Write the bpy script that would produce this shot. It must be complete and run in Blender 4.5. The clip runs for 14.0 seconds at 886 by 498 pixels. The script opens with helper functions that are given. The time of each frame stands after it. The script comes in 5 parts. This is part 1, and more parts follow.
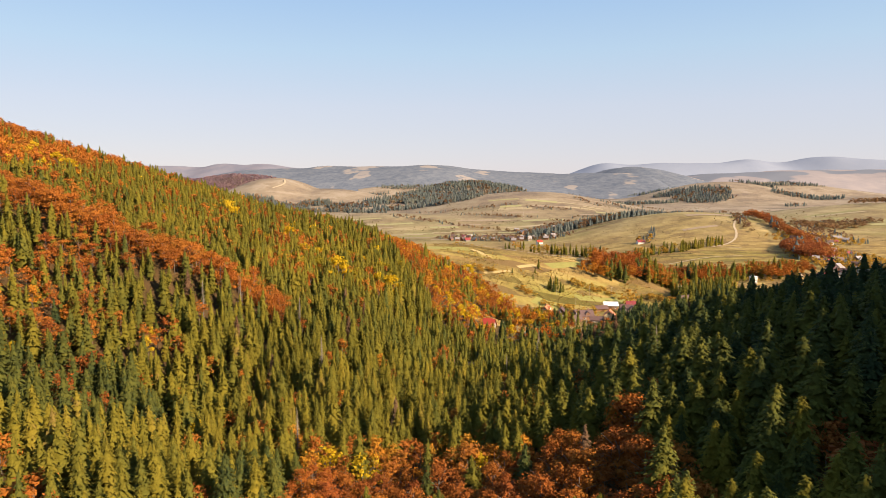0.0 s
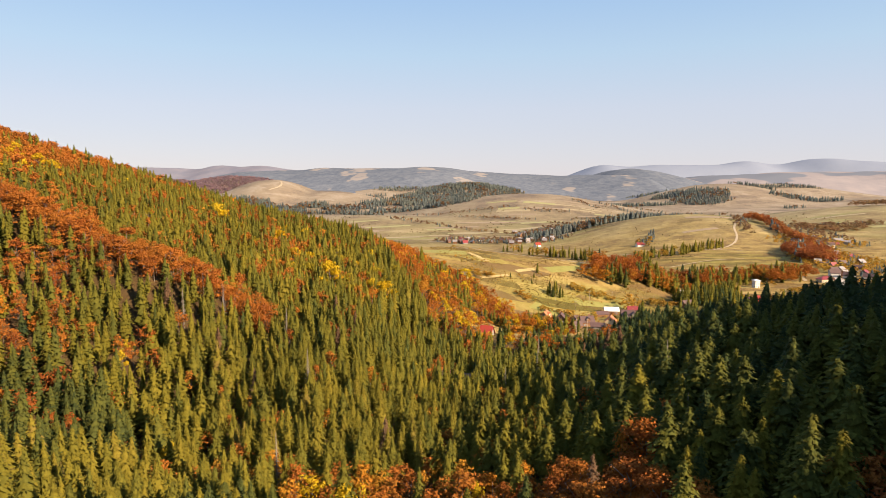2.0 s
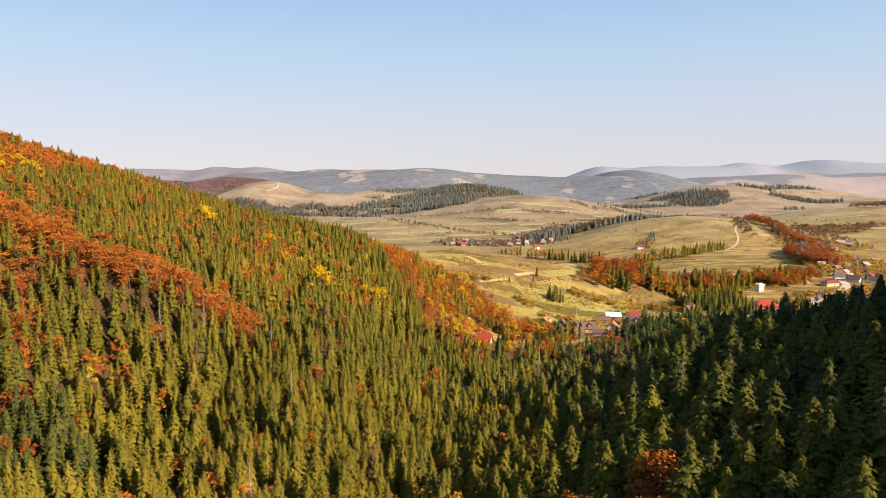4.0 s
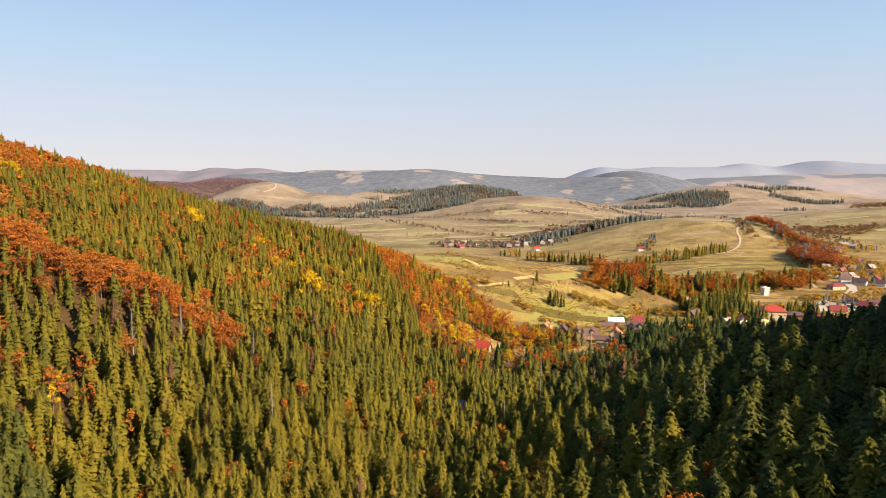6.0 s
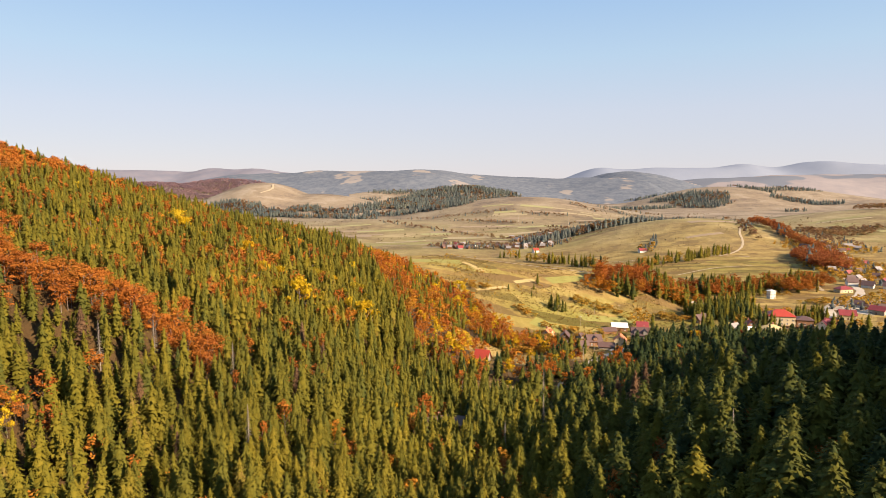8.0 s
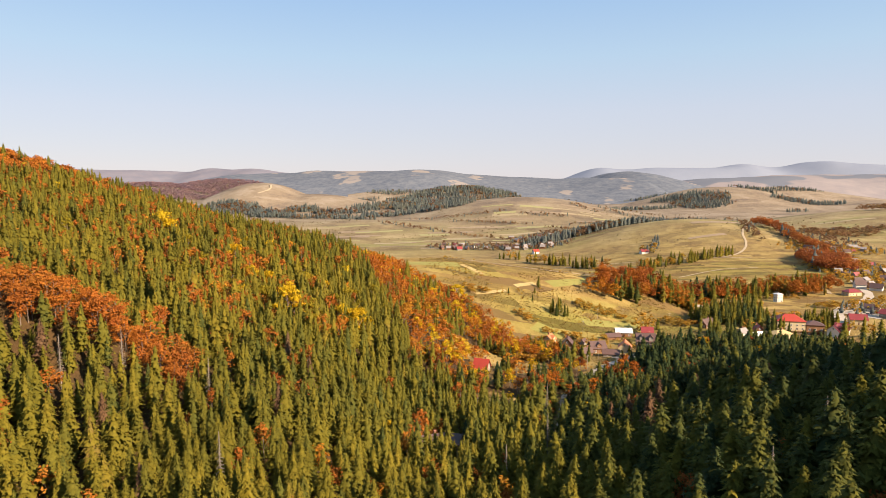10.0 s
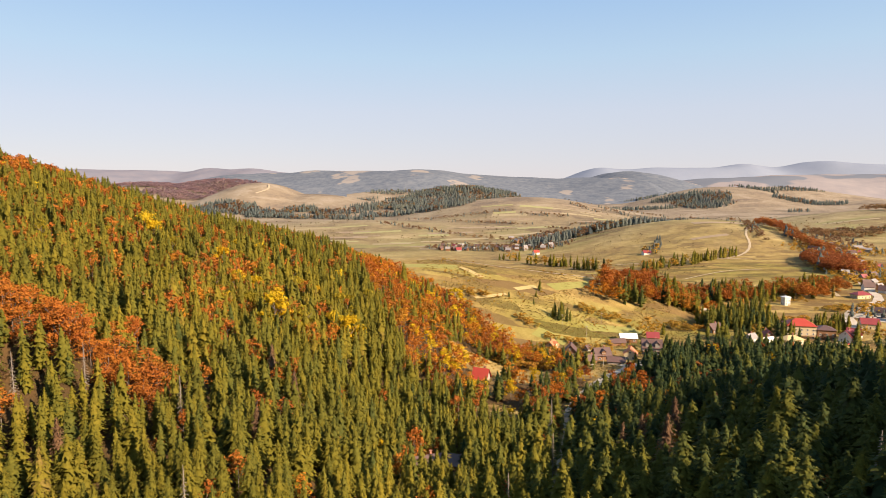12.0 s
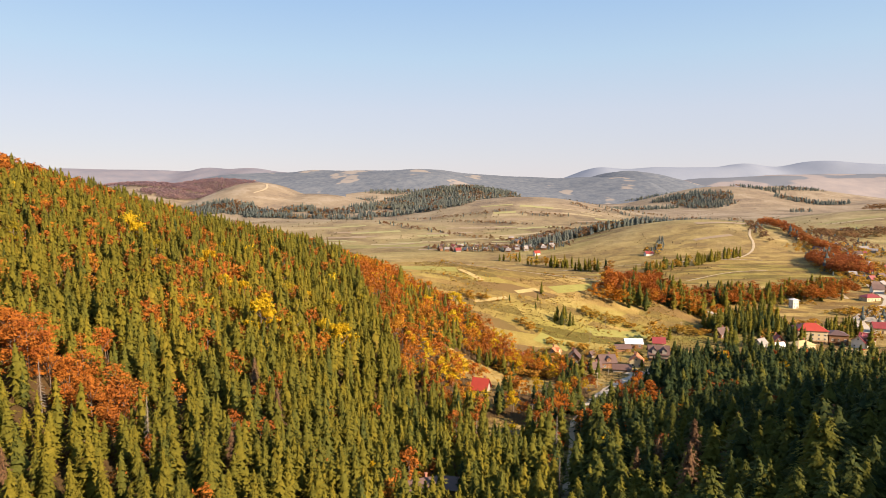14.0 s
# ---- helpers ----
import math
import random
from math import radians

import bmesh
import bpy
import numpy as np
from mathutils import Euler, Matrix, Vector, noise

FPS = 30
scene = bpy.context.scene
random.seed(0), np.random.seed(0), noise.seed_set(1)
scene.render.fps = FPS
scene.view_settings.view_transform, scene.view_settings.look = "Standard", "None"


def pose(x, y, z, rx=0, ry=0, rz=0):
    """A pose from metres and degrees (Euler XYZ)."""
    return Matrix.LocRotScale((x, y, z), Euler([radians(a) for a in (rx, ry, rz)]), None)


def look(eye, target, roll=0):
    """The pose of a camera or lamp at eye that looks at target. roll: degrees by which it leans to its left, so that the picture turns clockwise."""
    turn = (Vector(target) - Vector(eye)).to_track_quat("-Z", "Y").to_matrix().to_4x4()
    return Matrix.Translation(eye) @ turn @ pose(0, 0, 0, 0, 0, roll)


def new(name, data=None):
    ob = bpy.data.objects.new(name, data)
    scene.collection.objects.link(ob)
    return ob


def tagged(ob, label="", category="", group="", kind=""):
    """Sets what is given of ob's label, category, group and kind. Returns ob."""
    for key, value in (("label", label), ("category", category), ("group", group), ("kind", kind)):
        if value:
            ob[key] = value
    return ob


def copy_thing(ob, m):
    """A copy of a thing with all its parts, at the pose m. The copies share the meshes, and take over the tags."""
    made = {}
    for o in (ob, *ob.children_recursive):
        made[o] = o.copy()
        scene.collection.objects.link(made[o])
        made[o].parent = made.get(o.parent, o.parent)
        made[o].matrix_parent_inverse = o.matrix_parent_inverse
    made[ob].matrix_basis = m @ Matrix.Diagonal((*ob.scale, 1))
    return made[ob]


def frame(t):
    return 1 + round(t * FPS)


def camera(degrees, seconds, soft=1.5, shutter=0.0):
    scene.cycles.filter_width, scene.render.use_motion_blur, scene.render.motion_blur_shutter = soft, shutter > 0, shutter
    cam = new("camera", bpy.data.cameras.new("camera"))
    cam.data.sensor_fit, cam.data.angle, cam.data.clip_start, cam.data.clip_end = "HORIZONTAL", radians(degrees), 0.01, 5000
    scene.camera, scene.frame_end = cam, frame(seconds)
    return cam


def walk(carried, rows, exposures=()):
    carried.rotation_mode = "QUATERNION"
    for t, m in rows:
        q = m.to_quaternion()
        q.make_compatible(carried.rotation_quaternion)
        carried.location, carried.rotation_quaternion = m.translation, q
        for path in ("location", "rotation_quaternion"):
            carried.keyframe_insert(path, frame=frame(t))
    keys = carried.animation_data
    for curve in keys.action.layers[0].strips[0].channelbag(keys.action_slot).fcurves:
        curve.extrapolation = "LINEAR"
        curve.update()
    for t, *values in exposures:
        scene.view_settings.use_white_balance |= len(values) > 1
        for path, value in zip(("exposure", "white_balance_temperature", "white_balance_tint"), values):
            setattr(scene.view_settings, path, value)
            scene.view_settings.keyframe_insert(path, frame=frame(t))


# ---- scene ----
cam = camera(70.0, 14.0, 0.85)
PATH = [
    (0, pose(0.000, 0.000, 95.000, 83.173, 0, 0.000)),
    (0.5, pose(0.278, 3.229, 95.023, 83.220, 0, -0.051)),
    (1, pose(0.561, 6.551, 95.044, 83.264, 0, -0.100)),
    (1.5, pose(0.849, 9.961, 95.063, 83.305, 0, -0.146)),
    (2, pose(1.141, 13.454, 95.081, 83.343, 0, -0.190)),
    (2.5, pose(1.438, 17.023, 95.097, 83.378, 0, -0.230)),
    (3, pose(1.738, 20.665, 95.111, 83.410, 0, -0.269)),
    (4, pose(2.348, 28.140, 95.135, 83.466, 0, -0.339)),
    (5, pose(2.967, 35.838, 95.152, 83.511, 0, -0.400)),
    (6, pose(3.593, 43.715, 95.162, 83.546, 0, -0.453)),
    (7, pose(4.221, 51.727, 95.165, 83.572, 0, -0.499)),
    (8, pose(4.849, 59.833, 95.162, 83.590, 0, -0.538)),
    (9, pose(5.473, 67.988, 95.152, 83.600, 0, -0.570)),
    (10, pose(6.090, 76.149, 95.135, 83.603, 0, -0.596)),
    (11, pose(6.697, 84.274, 95.111, 83.599, 0, -0.617)),
    (12, pose(7.290, 92.320, 95.081, 83.590, 0, -0.634)),
    (13, pose(7.865, 100.243, 95.044, 83.577, 0, -0.646)),
    (14, pose(8.420, 108.000, 95.000, 83.559, 0, -0.655)),
]
walk(cam, PATH, [(0, 1.55, 7150, 20), (14, 1.55, 7150, 20)])

# ---- light: low autumn sun from the right and a little behind ----
SUN_AZ, SUN_EL = 126.0, 29.0          # degrees from +y towards +x, and height


def build_light():
    world = bpy.data.worlds.new("sky")
    scene.world = world
    world.use_nodes = True
    nt = world.node_tree
    nt.nodes.clear()
    sky = nt.nodes.new("ShaderNodeTexSky")
    sky.sky_type = "NISHITA"
    sky.sun_disc = False
    sky.sun_elevation = radians(SUN_EL)
    sky.sun_rotation = radians(SUN_AZ)
    sky.altitude = 700
    sky.air_density, sky.dust_density, sky.ozone_density = 1.0, 0.15, 2.0
    bg = nt.nodes.new("ShaderNodeBackground")
    bg.inputs["Strength"].default_value = 0.047
    out = nt.nodes.new("ShaderNodeOutputWorld")
    lift = nt.nodes.new("ShaderNodeTexGradient")           # 0 at the horizon, 1 overhead
    lift.texture_mapping.mapping_x = "Z"
    veil = nt.nodes.new("ShaderNodeValToRGB")              # valley haze, thinning upwards
    el = veil.color_ramp.elements
    while len(el) < 5:
        el.new(0.5)
    for e, (z, c) in zip(el, ((0.0, (0.46, 0.505, 0.575)), (0.10, (0.425, 0.52, 0.63)), (0.18, (0.34, 0.52, 0.675)), (0.27, (0.25, 0.445, 0.68)), (0.6, (0.22, 0.40, 0.64)))):
        e.position, e.color = z, (*c, 1)
    nt.links.new(lift.outputs[1], veil.inputs["Fac"])
    gain = nt.nodes.new("ShaderNodeMix")
    gain.data_type, gain.blend_type = "RGBA", "MULTIPLY"
    gain.inputs[0].default_value, gain.inputs[7].default_value = 1.0, (10, 10, 10, 1)
    nt.links.new(veil.outputs["Color"], gain.inputs[6])
    haze = nt.nodes.new("ShaderNodeMix")
    haze.data_type = "RGBA"
    haze.inputs[0].default_value = 0.85
    nt.links.new(sky.outputs[0], haze.inputs[6])
    nt.links.new(gain.outputs[2], haze.inputs[7])
    nt.links.new(haze.outputs[2], bg.inputs["Color"])
    nt.links.new(bg.outputs[0], out.inputs["Surface"])
    sun = new("sun", bpy.data.lights.new("sun", "SUN"))
    sun.data.energy, sun.data.angle, sun.data.color = 4.7, radians(0.6), (1.0, 0.84, 0.60)
    a, e = radians(SUN_AZ), radians(SUN_EL)
    way = Vector((math.sin(a) * math.cos(e), math.cos(a) * math.cos(e), math.sin(e)))
    sun.matrix_world = look(way * 900 + Vector((0, 300, 0)), (0, 300, 0))


build_light()


# ---- materials ----
TONE = 0.77        # sunlit autumn colours, taken down to natural reflectance


def toned(c):
    return tuple(v * TONE for v in c)


def nodes_of(name):
    m = bpy.data.materials.new(name)
    m.use_nodes = True
    nt = m.node_tree
    return m, nt, nt.nodes["Principled BSDF"]


def ramp(nt, fac, stops):
    r = nt.nodes.new("ShaderNodeValToRGB")
    el = r.color_ramp.elements
    while len(el) < len(stops):
        el.new(0.5)
    for e, (p, c) in zip(el, stops):
        e.position, e.color = p, (*c, 1)
    nt.links.new(fac, r.inputs["Fac"])
    return r.outputs["Color"]


def noise_tex(nt, scale, detail=4.0, rough=0.6, coord="Position"):
    n = nt.nodes.new("ShaderNodeTexNoise")
    n.inputs["Scale"].default_value, n.inputs["Detail"].default_value, n.inputs["Roughness"].default_value = scale, detail, rough
    if coord == "Position":
        g = nt.nodes.new("ShaderNodeNewGeometry")
        nt.links.new(g.outputs["Position"], n.inputs["Vector"])
    else:
        g = nt.nodes.new("ShaderNodeTexCoord")
        nt.links.new(g.outputs["Object"], n.inputs["Vector"])
    return n.outputs["Fac"]


def maths(nt, op, a, b=None, c=None, clamp=False):
    n = nt.nodes.new("ShaderNodeMath")
    n.operation, n.use_clamp = op, clamp
    for i, v in enumerate((a, b, c)):
        if v is None:
            continue
        if isinstance(v, (int, float)):
            n.inputs[i].default_value = v
        else:
            nt.links.new(v, n.inputs[i])
    return n.outputs[0]


def mix(nt, fac, a, b, mode="MIX"):
    n = nt.nodes.new("ShaderNodeMix")
    n.data_type, n.blend_type = "RGBA", mode
    for i, v in ((0, fac), (6, a), (7, b)):
        if isinstance(v, (int, float)):
            n.inputs[i].default_value = v
        elif isinstance(v, tuple):
            n.inputs[i].default_value = (*v, 1)
        else:
            nt.links.new(v, n.inputs[i])
    return n.outputs[2]


def attr(nt, name):
    a = nt.nodes.new("ShaderNodeAttribute")
    a.attribute_name = name
    return a.outputs["Fac"]


def bump(nt, bs, height, strength, distance):
    b = nt.nodes.new("ShaderNodeBump")
    b.inputs["Strength"].default_value, b.inputs["Distance"].default_value = strength, distance
    nt.links.new(height, b.inputs["Height"])
    nt.links.new(b.outputs[0], bs.inputs["Normal"])


def leaf_mat(name, stops, thin=0.25, spread=0.35, grain=1.5, flecks=0.8):
    """Foliage: each tree has its own tone, each leaf clump a little of its own."""
    m, nt, bs = nodes_of(name)
    info = nt.nodes.new("ShaderNodeObjectInfo")
    geo = nt.nodes.new("ShaderNodeNewGeometry")
    own = attr(nt, "tone")                                 # trees standing singly carry none and take their own
    lone = maths(nt, "MULTIPLY", maths(nt, "LESS_THAN", own, 0.001), maths(nt, "MULTIPLY_ADD", info.outputs["Random"], 0.6, 0.08))
    v = maths(nt, "ADD", own, lone)
    v = maths(nt, "ADD", v, maths(nt, "MULTIPLY_ADD", geo.outputs["Random Per Island"], spread, -spread / 2), clamp=True)
    col = ramp(nt, v, [(p, toned(c)) for p, c in stops])
    big = noise_tex(nt, 0.02, 2)
    col = mix(nt, 0.55, col, ramp(nt, big, [(0.3, (0.62, 0.66, 0.72)), (0.7, (1.25, 1.18, 1.0))]), "MULTIPLY")
    fleck = noise_tex(nt, grain, 3, 0.7)
    col = mix(nt, flecks, col, ramp(nt, fleck, [(0.35, (0.4, 0.42, 0.45)), (0.5, (1.0, 1.0, 1.0)), (0.66, (1.65, 1.58, 1.45))]), "MULTIPLY")
    bump(nt, bs, fleck, 0.4, 0.4 / grain)
    nt.links.new(col, bs.inputs["Base Color"])
    bs.inputs["Roughness"].default_value = 0.75
    bs.inputs["Specular IOR Level"].default_value = 0.05
    if thin:
        tr = nt.nodes.new("ShaderNodeBsdfTranslucent")
        nt.links.new(col, tr.inputs["Color"])
        mx = nt.nodes.new("ShaderNodeMixShader")
        mx.inputs[0].default_value = thin
        nt.links.new(bs.outputs[0], mx.inputs[1])
        nt.links.new(tr.outputs[0], mx.inputs[2])
        nt.links.new(mx.outputs[0], nt.nodes["Material Output"].inputs["Surface"])
    return m


def plain_mat(name, a, b, scale=3.0, rough=0.8, metal=0.0, relief=0.0, coord="Position"):
    """Two tones broken up at two scales, with fine relief."""
    m, nt, bs = nodes_of(name)
    n1, n2 = noise_tex(nt, scale, 5, 0.65, coord), noise_tex(nt, scale * 0.13, 3, 0.55, coord)
    v = maths(nt, "ADD", maths(nt, "MULTIPLY", n1, 0.55), maths(nt, "MULTIPLY", n2, 0.45))
    nt.links.new(ramp(nt, v, [(0.32, toned(a)), (0.68, toned(b))]), bs.inputs["Base Color"])
    bs.inputs["Roughness"].default_value, bs.inputs["Metallic"].default_value = rough, metal
    if relief:
        bump(nt, bs, n1, 0.6, relief)
    return m


# the darkest spruce stop is kept low for the painted shade on the spur
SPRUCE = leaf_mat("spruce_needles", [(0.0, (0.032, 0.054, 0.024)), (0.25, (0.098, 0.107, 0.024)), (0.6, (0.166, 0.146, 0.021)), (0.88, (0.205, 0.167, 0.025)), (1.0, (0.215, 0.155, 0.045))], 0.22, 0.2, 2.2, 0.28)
BEECH = leaf_mat("beech_leaves", [(0.0, (0.25, 0.068, 0.022)), (0.4, (0.35, 0.112, 0.024)), (0.75, (0.40, 0.150, 0.027)), (1.0, (0.43, 0.20, 0.035))], 0.22, 0.15, 1.5, 0.35)
AMBER = leaf_mat("amber_leaves", [(0.0, (0.34, 0.10, 0.020)), (0.4, (0.46, 0.17, 0.022)), (0.75, (0.50, 0.24, 0.03)), (1.0, (0.42, 0.25, 0.04))], 0.3, 0.3, 1.5, 0.55)
GOLD = leaf_mat("birch_leaves", [(0.0, (0.50, 0.30, 0.02)), (0.5, (0.60, 0.41, 0.02)), (1.0, (0.52, 0.42, 0.05))], 0.35, 0.3, 1.5, 0.5)
LIME = leaf_mat("fading_green_leaves", [(0.0, (0.19, 0.17, 0.02)), (0.5, (0.30, 0.24, 0.025)), (1.0, (0.40, 0.30, 0.03))], 0.35, 0.3, 1.5, 0.5)
RUSSET = leaf_mat("russet_needles", [(0.0, (0.13, 0.075, 0.045)), (0.5, (0.18, 0.105, 0.06)), (1.0, (0.21, 0.15, 0.09))], 0.25, 0.4, 2.2, 0.6)
SHRUB = leaf_mat("shrub_leaves", [(0.0, (0.34, 0.16, 0.035)), (0.5, (0.48, 0.27, 0.045)), (1.0, (0.42, 0.30, 0.06))], 0.35)
# the next three have distance haze mixed into their leaf colours
HAZED_SPRUCE = leaf_mat("hazed_spruce_needles", [(0.0, (0.110, 0.140, 0.148)), (0.5, (0.128, 0.155, 0.152)), (1.0, (0.155, 0.168, 0.145))], 0.3, 0.2, 0.5, 0.3)
HAZED_BEECH = leaf_mat("hazed_beech_leaves", [(0.0, (0.21, 0.115, 0.075)), (0.6, (0.26, 0.155, 0.085)), (1.0, (0.28, 0.20, 0.10))], 0.5, 0.25, 0.5, 0.4)
HAZED_PLUM = leaf_mat("hazed_plum_leaves", [(0.0, (0.33, 0.225, 0.265)), (0.6, (0.36, 0.24, 0.27)), (1.0, (0.38, 0.28, 0.28))], 0.55, 0.2, 0.5, 0.3)
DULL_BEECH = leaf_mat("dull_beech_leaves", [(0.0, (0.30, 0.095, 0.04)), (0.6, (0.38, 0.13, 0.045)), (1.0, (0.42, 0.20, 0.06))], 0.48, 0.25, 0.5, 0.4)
BARK = plain_mat("spruce_bark", (0.13, 0.095, 0.075), (0.22, 0.18, 0.15), 4.0, 0.9)
DEAD = plain_mat("dead_wood", (0.17, 0.14, 0.12), (0.27, 0.23, 0.20), 5.0, 0.9)


def parcels(nt, scale, turn, stretch):
    """Old field parcels: each cell of the land has its own tone."""
    g = nt.nodes.new("ShaderNodeNewGeometry")
    mp = nt.nodes.new("ShaderNodeMapping")
    mp.inputs["Rotation"].default_value = (0, 0, radians(turn))
    mp.inputs["Scale"].default_value = (scale, scale * stretch, 0)
    nt.links.new(g.outputs["Position"], mp.inputs["Vector"])
    warp = noise_tex(nt, scale * 3, 3)
    add = nt.nodes.new("ShaderNodeVectorMath")
    add.operation = "ADD"
    nt.links.new(mp.outputs[0], add.inputs[0])
    nt.links.new(maths(nt, "MULTIPLY", warp, 0.5), add.inputs[1])
    v = nt.nodes.new("ShaderNodeTexVoronoi")
    v.inputs["Scale"].default_value = 1.0
    nt.links.new(add.outputs[0], v.inputs["Vector"])
    sep = nt.nodes.new("ShaderNodeSeparateColor")
    nt.links.new(v.outputs["Color"], sep.inputs[0])
    return sep.outputs[0], sep.outputs[1]


def ground_mat():
    m, nt, bs = nodes_of("meadow_and_forest_floor")
    fine, mid, wide = noise_tex(nt, 0.9, 6, 0.75), noise_tex(nt, 0.05, 6, 0.7), noise_tex(nt, 0.011, 4, 0.55)
    v = maths(nt, "ADD", maths(nt, "MULTIPLY", fine, 0.35), maths(nt, "MULTIPLY", mid, 0.65))
    near_cell, near_hue = parcels(nt, 0.022, -35, 3.2)
    far_cell, far_hue = parcels(nt, 0.007, 8, 2.6)
    v2 = maths(nt, "ADD", v, maths(nt, "MULTIPLY_ADD", near_cell, 0.26, -0.165))
    straw = ramp(nt, v2, [(0.37, (0.175, 0.115, 0.048)), (0.45, (0.245, 0.165, 0.06)), (0.54, (0.32, 0.225, 0.078)), (0.66, (0.42, 0.315, 0.12))])
    green = ramp(nt, v2, [(0.36, (0.12, 0.10, 0.026)), (0.48, (0.21, 0.185, 0.042)), (0.66, (0.30, 0.26, 0.07))])
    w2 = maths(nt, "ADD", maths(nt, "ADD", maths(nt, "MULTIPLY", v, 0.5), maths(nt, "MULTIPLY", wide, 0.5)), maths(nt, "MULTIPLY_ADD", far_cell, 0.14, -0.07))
    # dry hill grass, its colour greyed to carry some distance haze
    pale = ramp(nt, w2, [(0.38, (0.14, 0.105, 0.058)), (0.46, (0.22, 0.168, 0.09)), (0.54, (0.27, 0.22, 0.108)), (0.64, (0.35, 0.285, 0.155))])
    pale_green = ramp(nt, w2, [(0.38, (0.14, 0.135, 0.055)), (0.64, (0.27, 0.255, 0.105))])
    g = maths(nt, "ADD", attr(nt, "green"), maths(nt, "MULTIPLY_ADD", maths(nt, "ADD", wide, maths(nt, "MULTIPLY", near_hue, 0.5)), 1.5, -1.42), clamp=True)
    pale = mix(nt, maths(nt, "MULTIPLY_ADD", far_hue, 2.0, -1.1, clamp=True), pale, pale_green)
    # farthest hills: stronger lilac-grey haze painted into the grass colour
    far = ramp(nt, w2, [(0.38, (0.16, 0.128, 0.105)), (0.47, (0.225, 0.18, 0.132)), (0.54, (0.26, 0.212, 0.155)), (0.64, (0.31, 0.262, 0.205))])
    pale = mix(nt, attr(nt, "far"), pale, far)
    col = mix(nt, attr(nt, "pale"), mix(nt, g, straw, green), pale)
    floor = ramp(nt, v, [(0.3, (0.05, 0.036, 0.018)), (0.7, (0.13, 0.075, 0.03))])
    w = maths(nt, "MULTIPLY_ADD", maths(nt, "ADD", attr(nt, "wood"), maths(nt, "MULTIPLY_ADD", mid, 0.5, -0.25)), 4.0, -1.5, clamp=True)
    col = mix(nt, 1.0, mix(nt, w, col, floor), (TONE, TONE, TONE), "MULTIPLY")
    nt.links.new(col, bs.inputs["Base Color"])
    bs.inputs["Roughness"].default_value = 0.95
    bs.inputs["Specular IOR Level"].default_value = 0.1
    bump(nt, bs, v, 1.0, 1.6)
    return m


# ---- the lie of the land ----
def soft(v, k):
    """A rounded max(v, 0)."""
    return k * np.logaddexp(0, v / k)


def smax(a, b, k):
    return b + soft(a - b, k)


def smin(a, b, k):
    return -smax(-a, -b, k)


def step(a, b, v):
    s = np.clip((v - a) / (b - a), 0, 1)
    return s * s * (3 - 2 * s)


def bell(x, y, cx, cy, sx, sy, turn=0.0):
    c, s = math.cos(radians(turn)), math.sin(radians(turn))
    u, v = (x - cx) * c + (y - cy) * s, -(x - cx) * s + (y - cy) * c
    return np.exp(-0.5 * ((u / sx) ** 2 + (v / sy) ** 2))


# middle distance: centre, half widths, turn, top
MID_HILLS = [
    (520, 1290, 190, 170, 0, 15),
    (1200, 1560, 330, 230, 0, 28),
    (-150, 1740, 330, 150, 0, -19),
    (270, 2050, 260, 220, -8, 36),
    (-170, 2320, 430, 230, 0, 12),
    (-150, 2950, 420, 180, 0, 46),
    (110, 2480, 230, 150, 0, 56),
    (1650, 3250, 420, 200, 0, 52),
    (-640, 2420, 165, 230, 0, 76),
    (-420, 2380, 200, 200, 0, 38),
    (-1150, 2600, 330, 260, 0, 68),
    (-880, 2760, 260, 150, 0, 84),
    (1190, 2700, 250, 220, 0, 60),
    (1700, 2500, 300, 230, 0, 8),
]


def base_level(x, y):
    v = 13 - 0.093 * (y - 160)
    v = smin(v, 40 + 0 * v, 6)
    v = smax(v, -22 + 0 * v, 3)
    far = -22 - 23 * step(700, 1150, y) * (1 - step(150, 450, x)) + 20 * step(1350, 1800, y) * (1 - step(150, 450, x))
    return np.where(y > 690, far, v)


def rib_line(x):
    """The crest of the rib of beech wood that runs down the flank."""
    return 256 + 0.35 * np.maximum(-x - 129, 0)


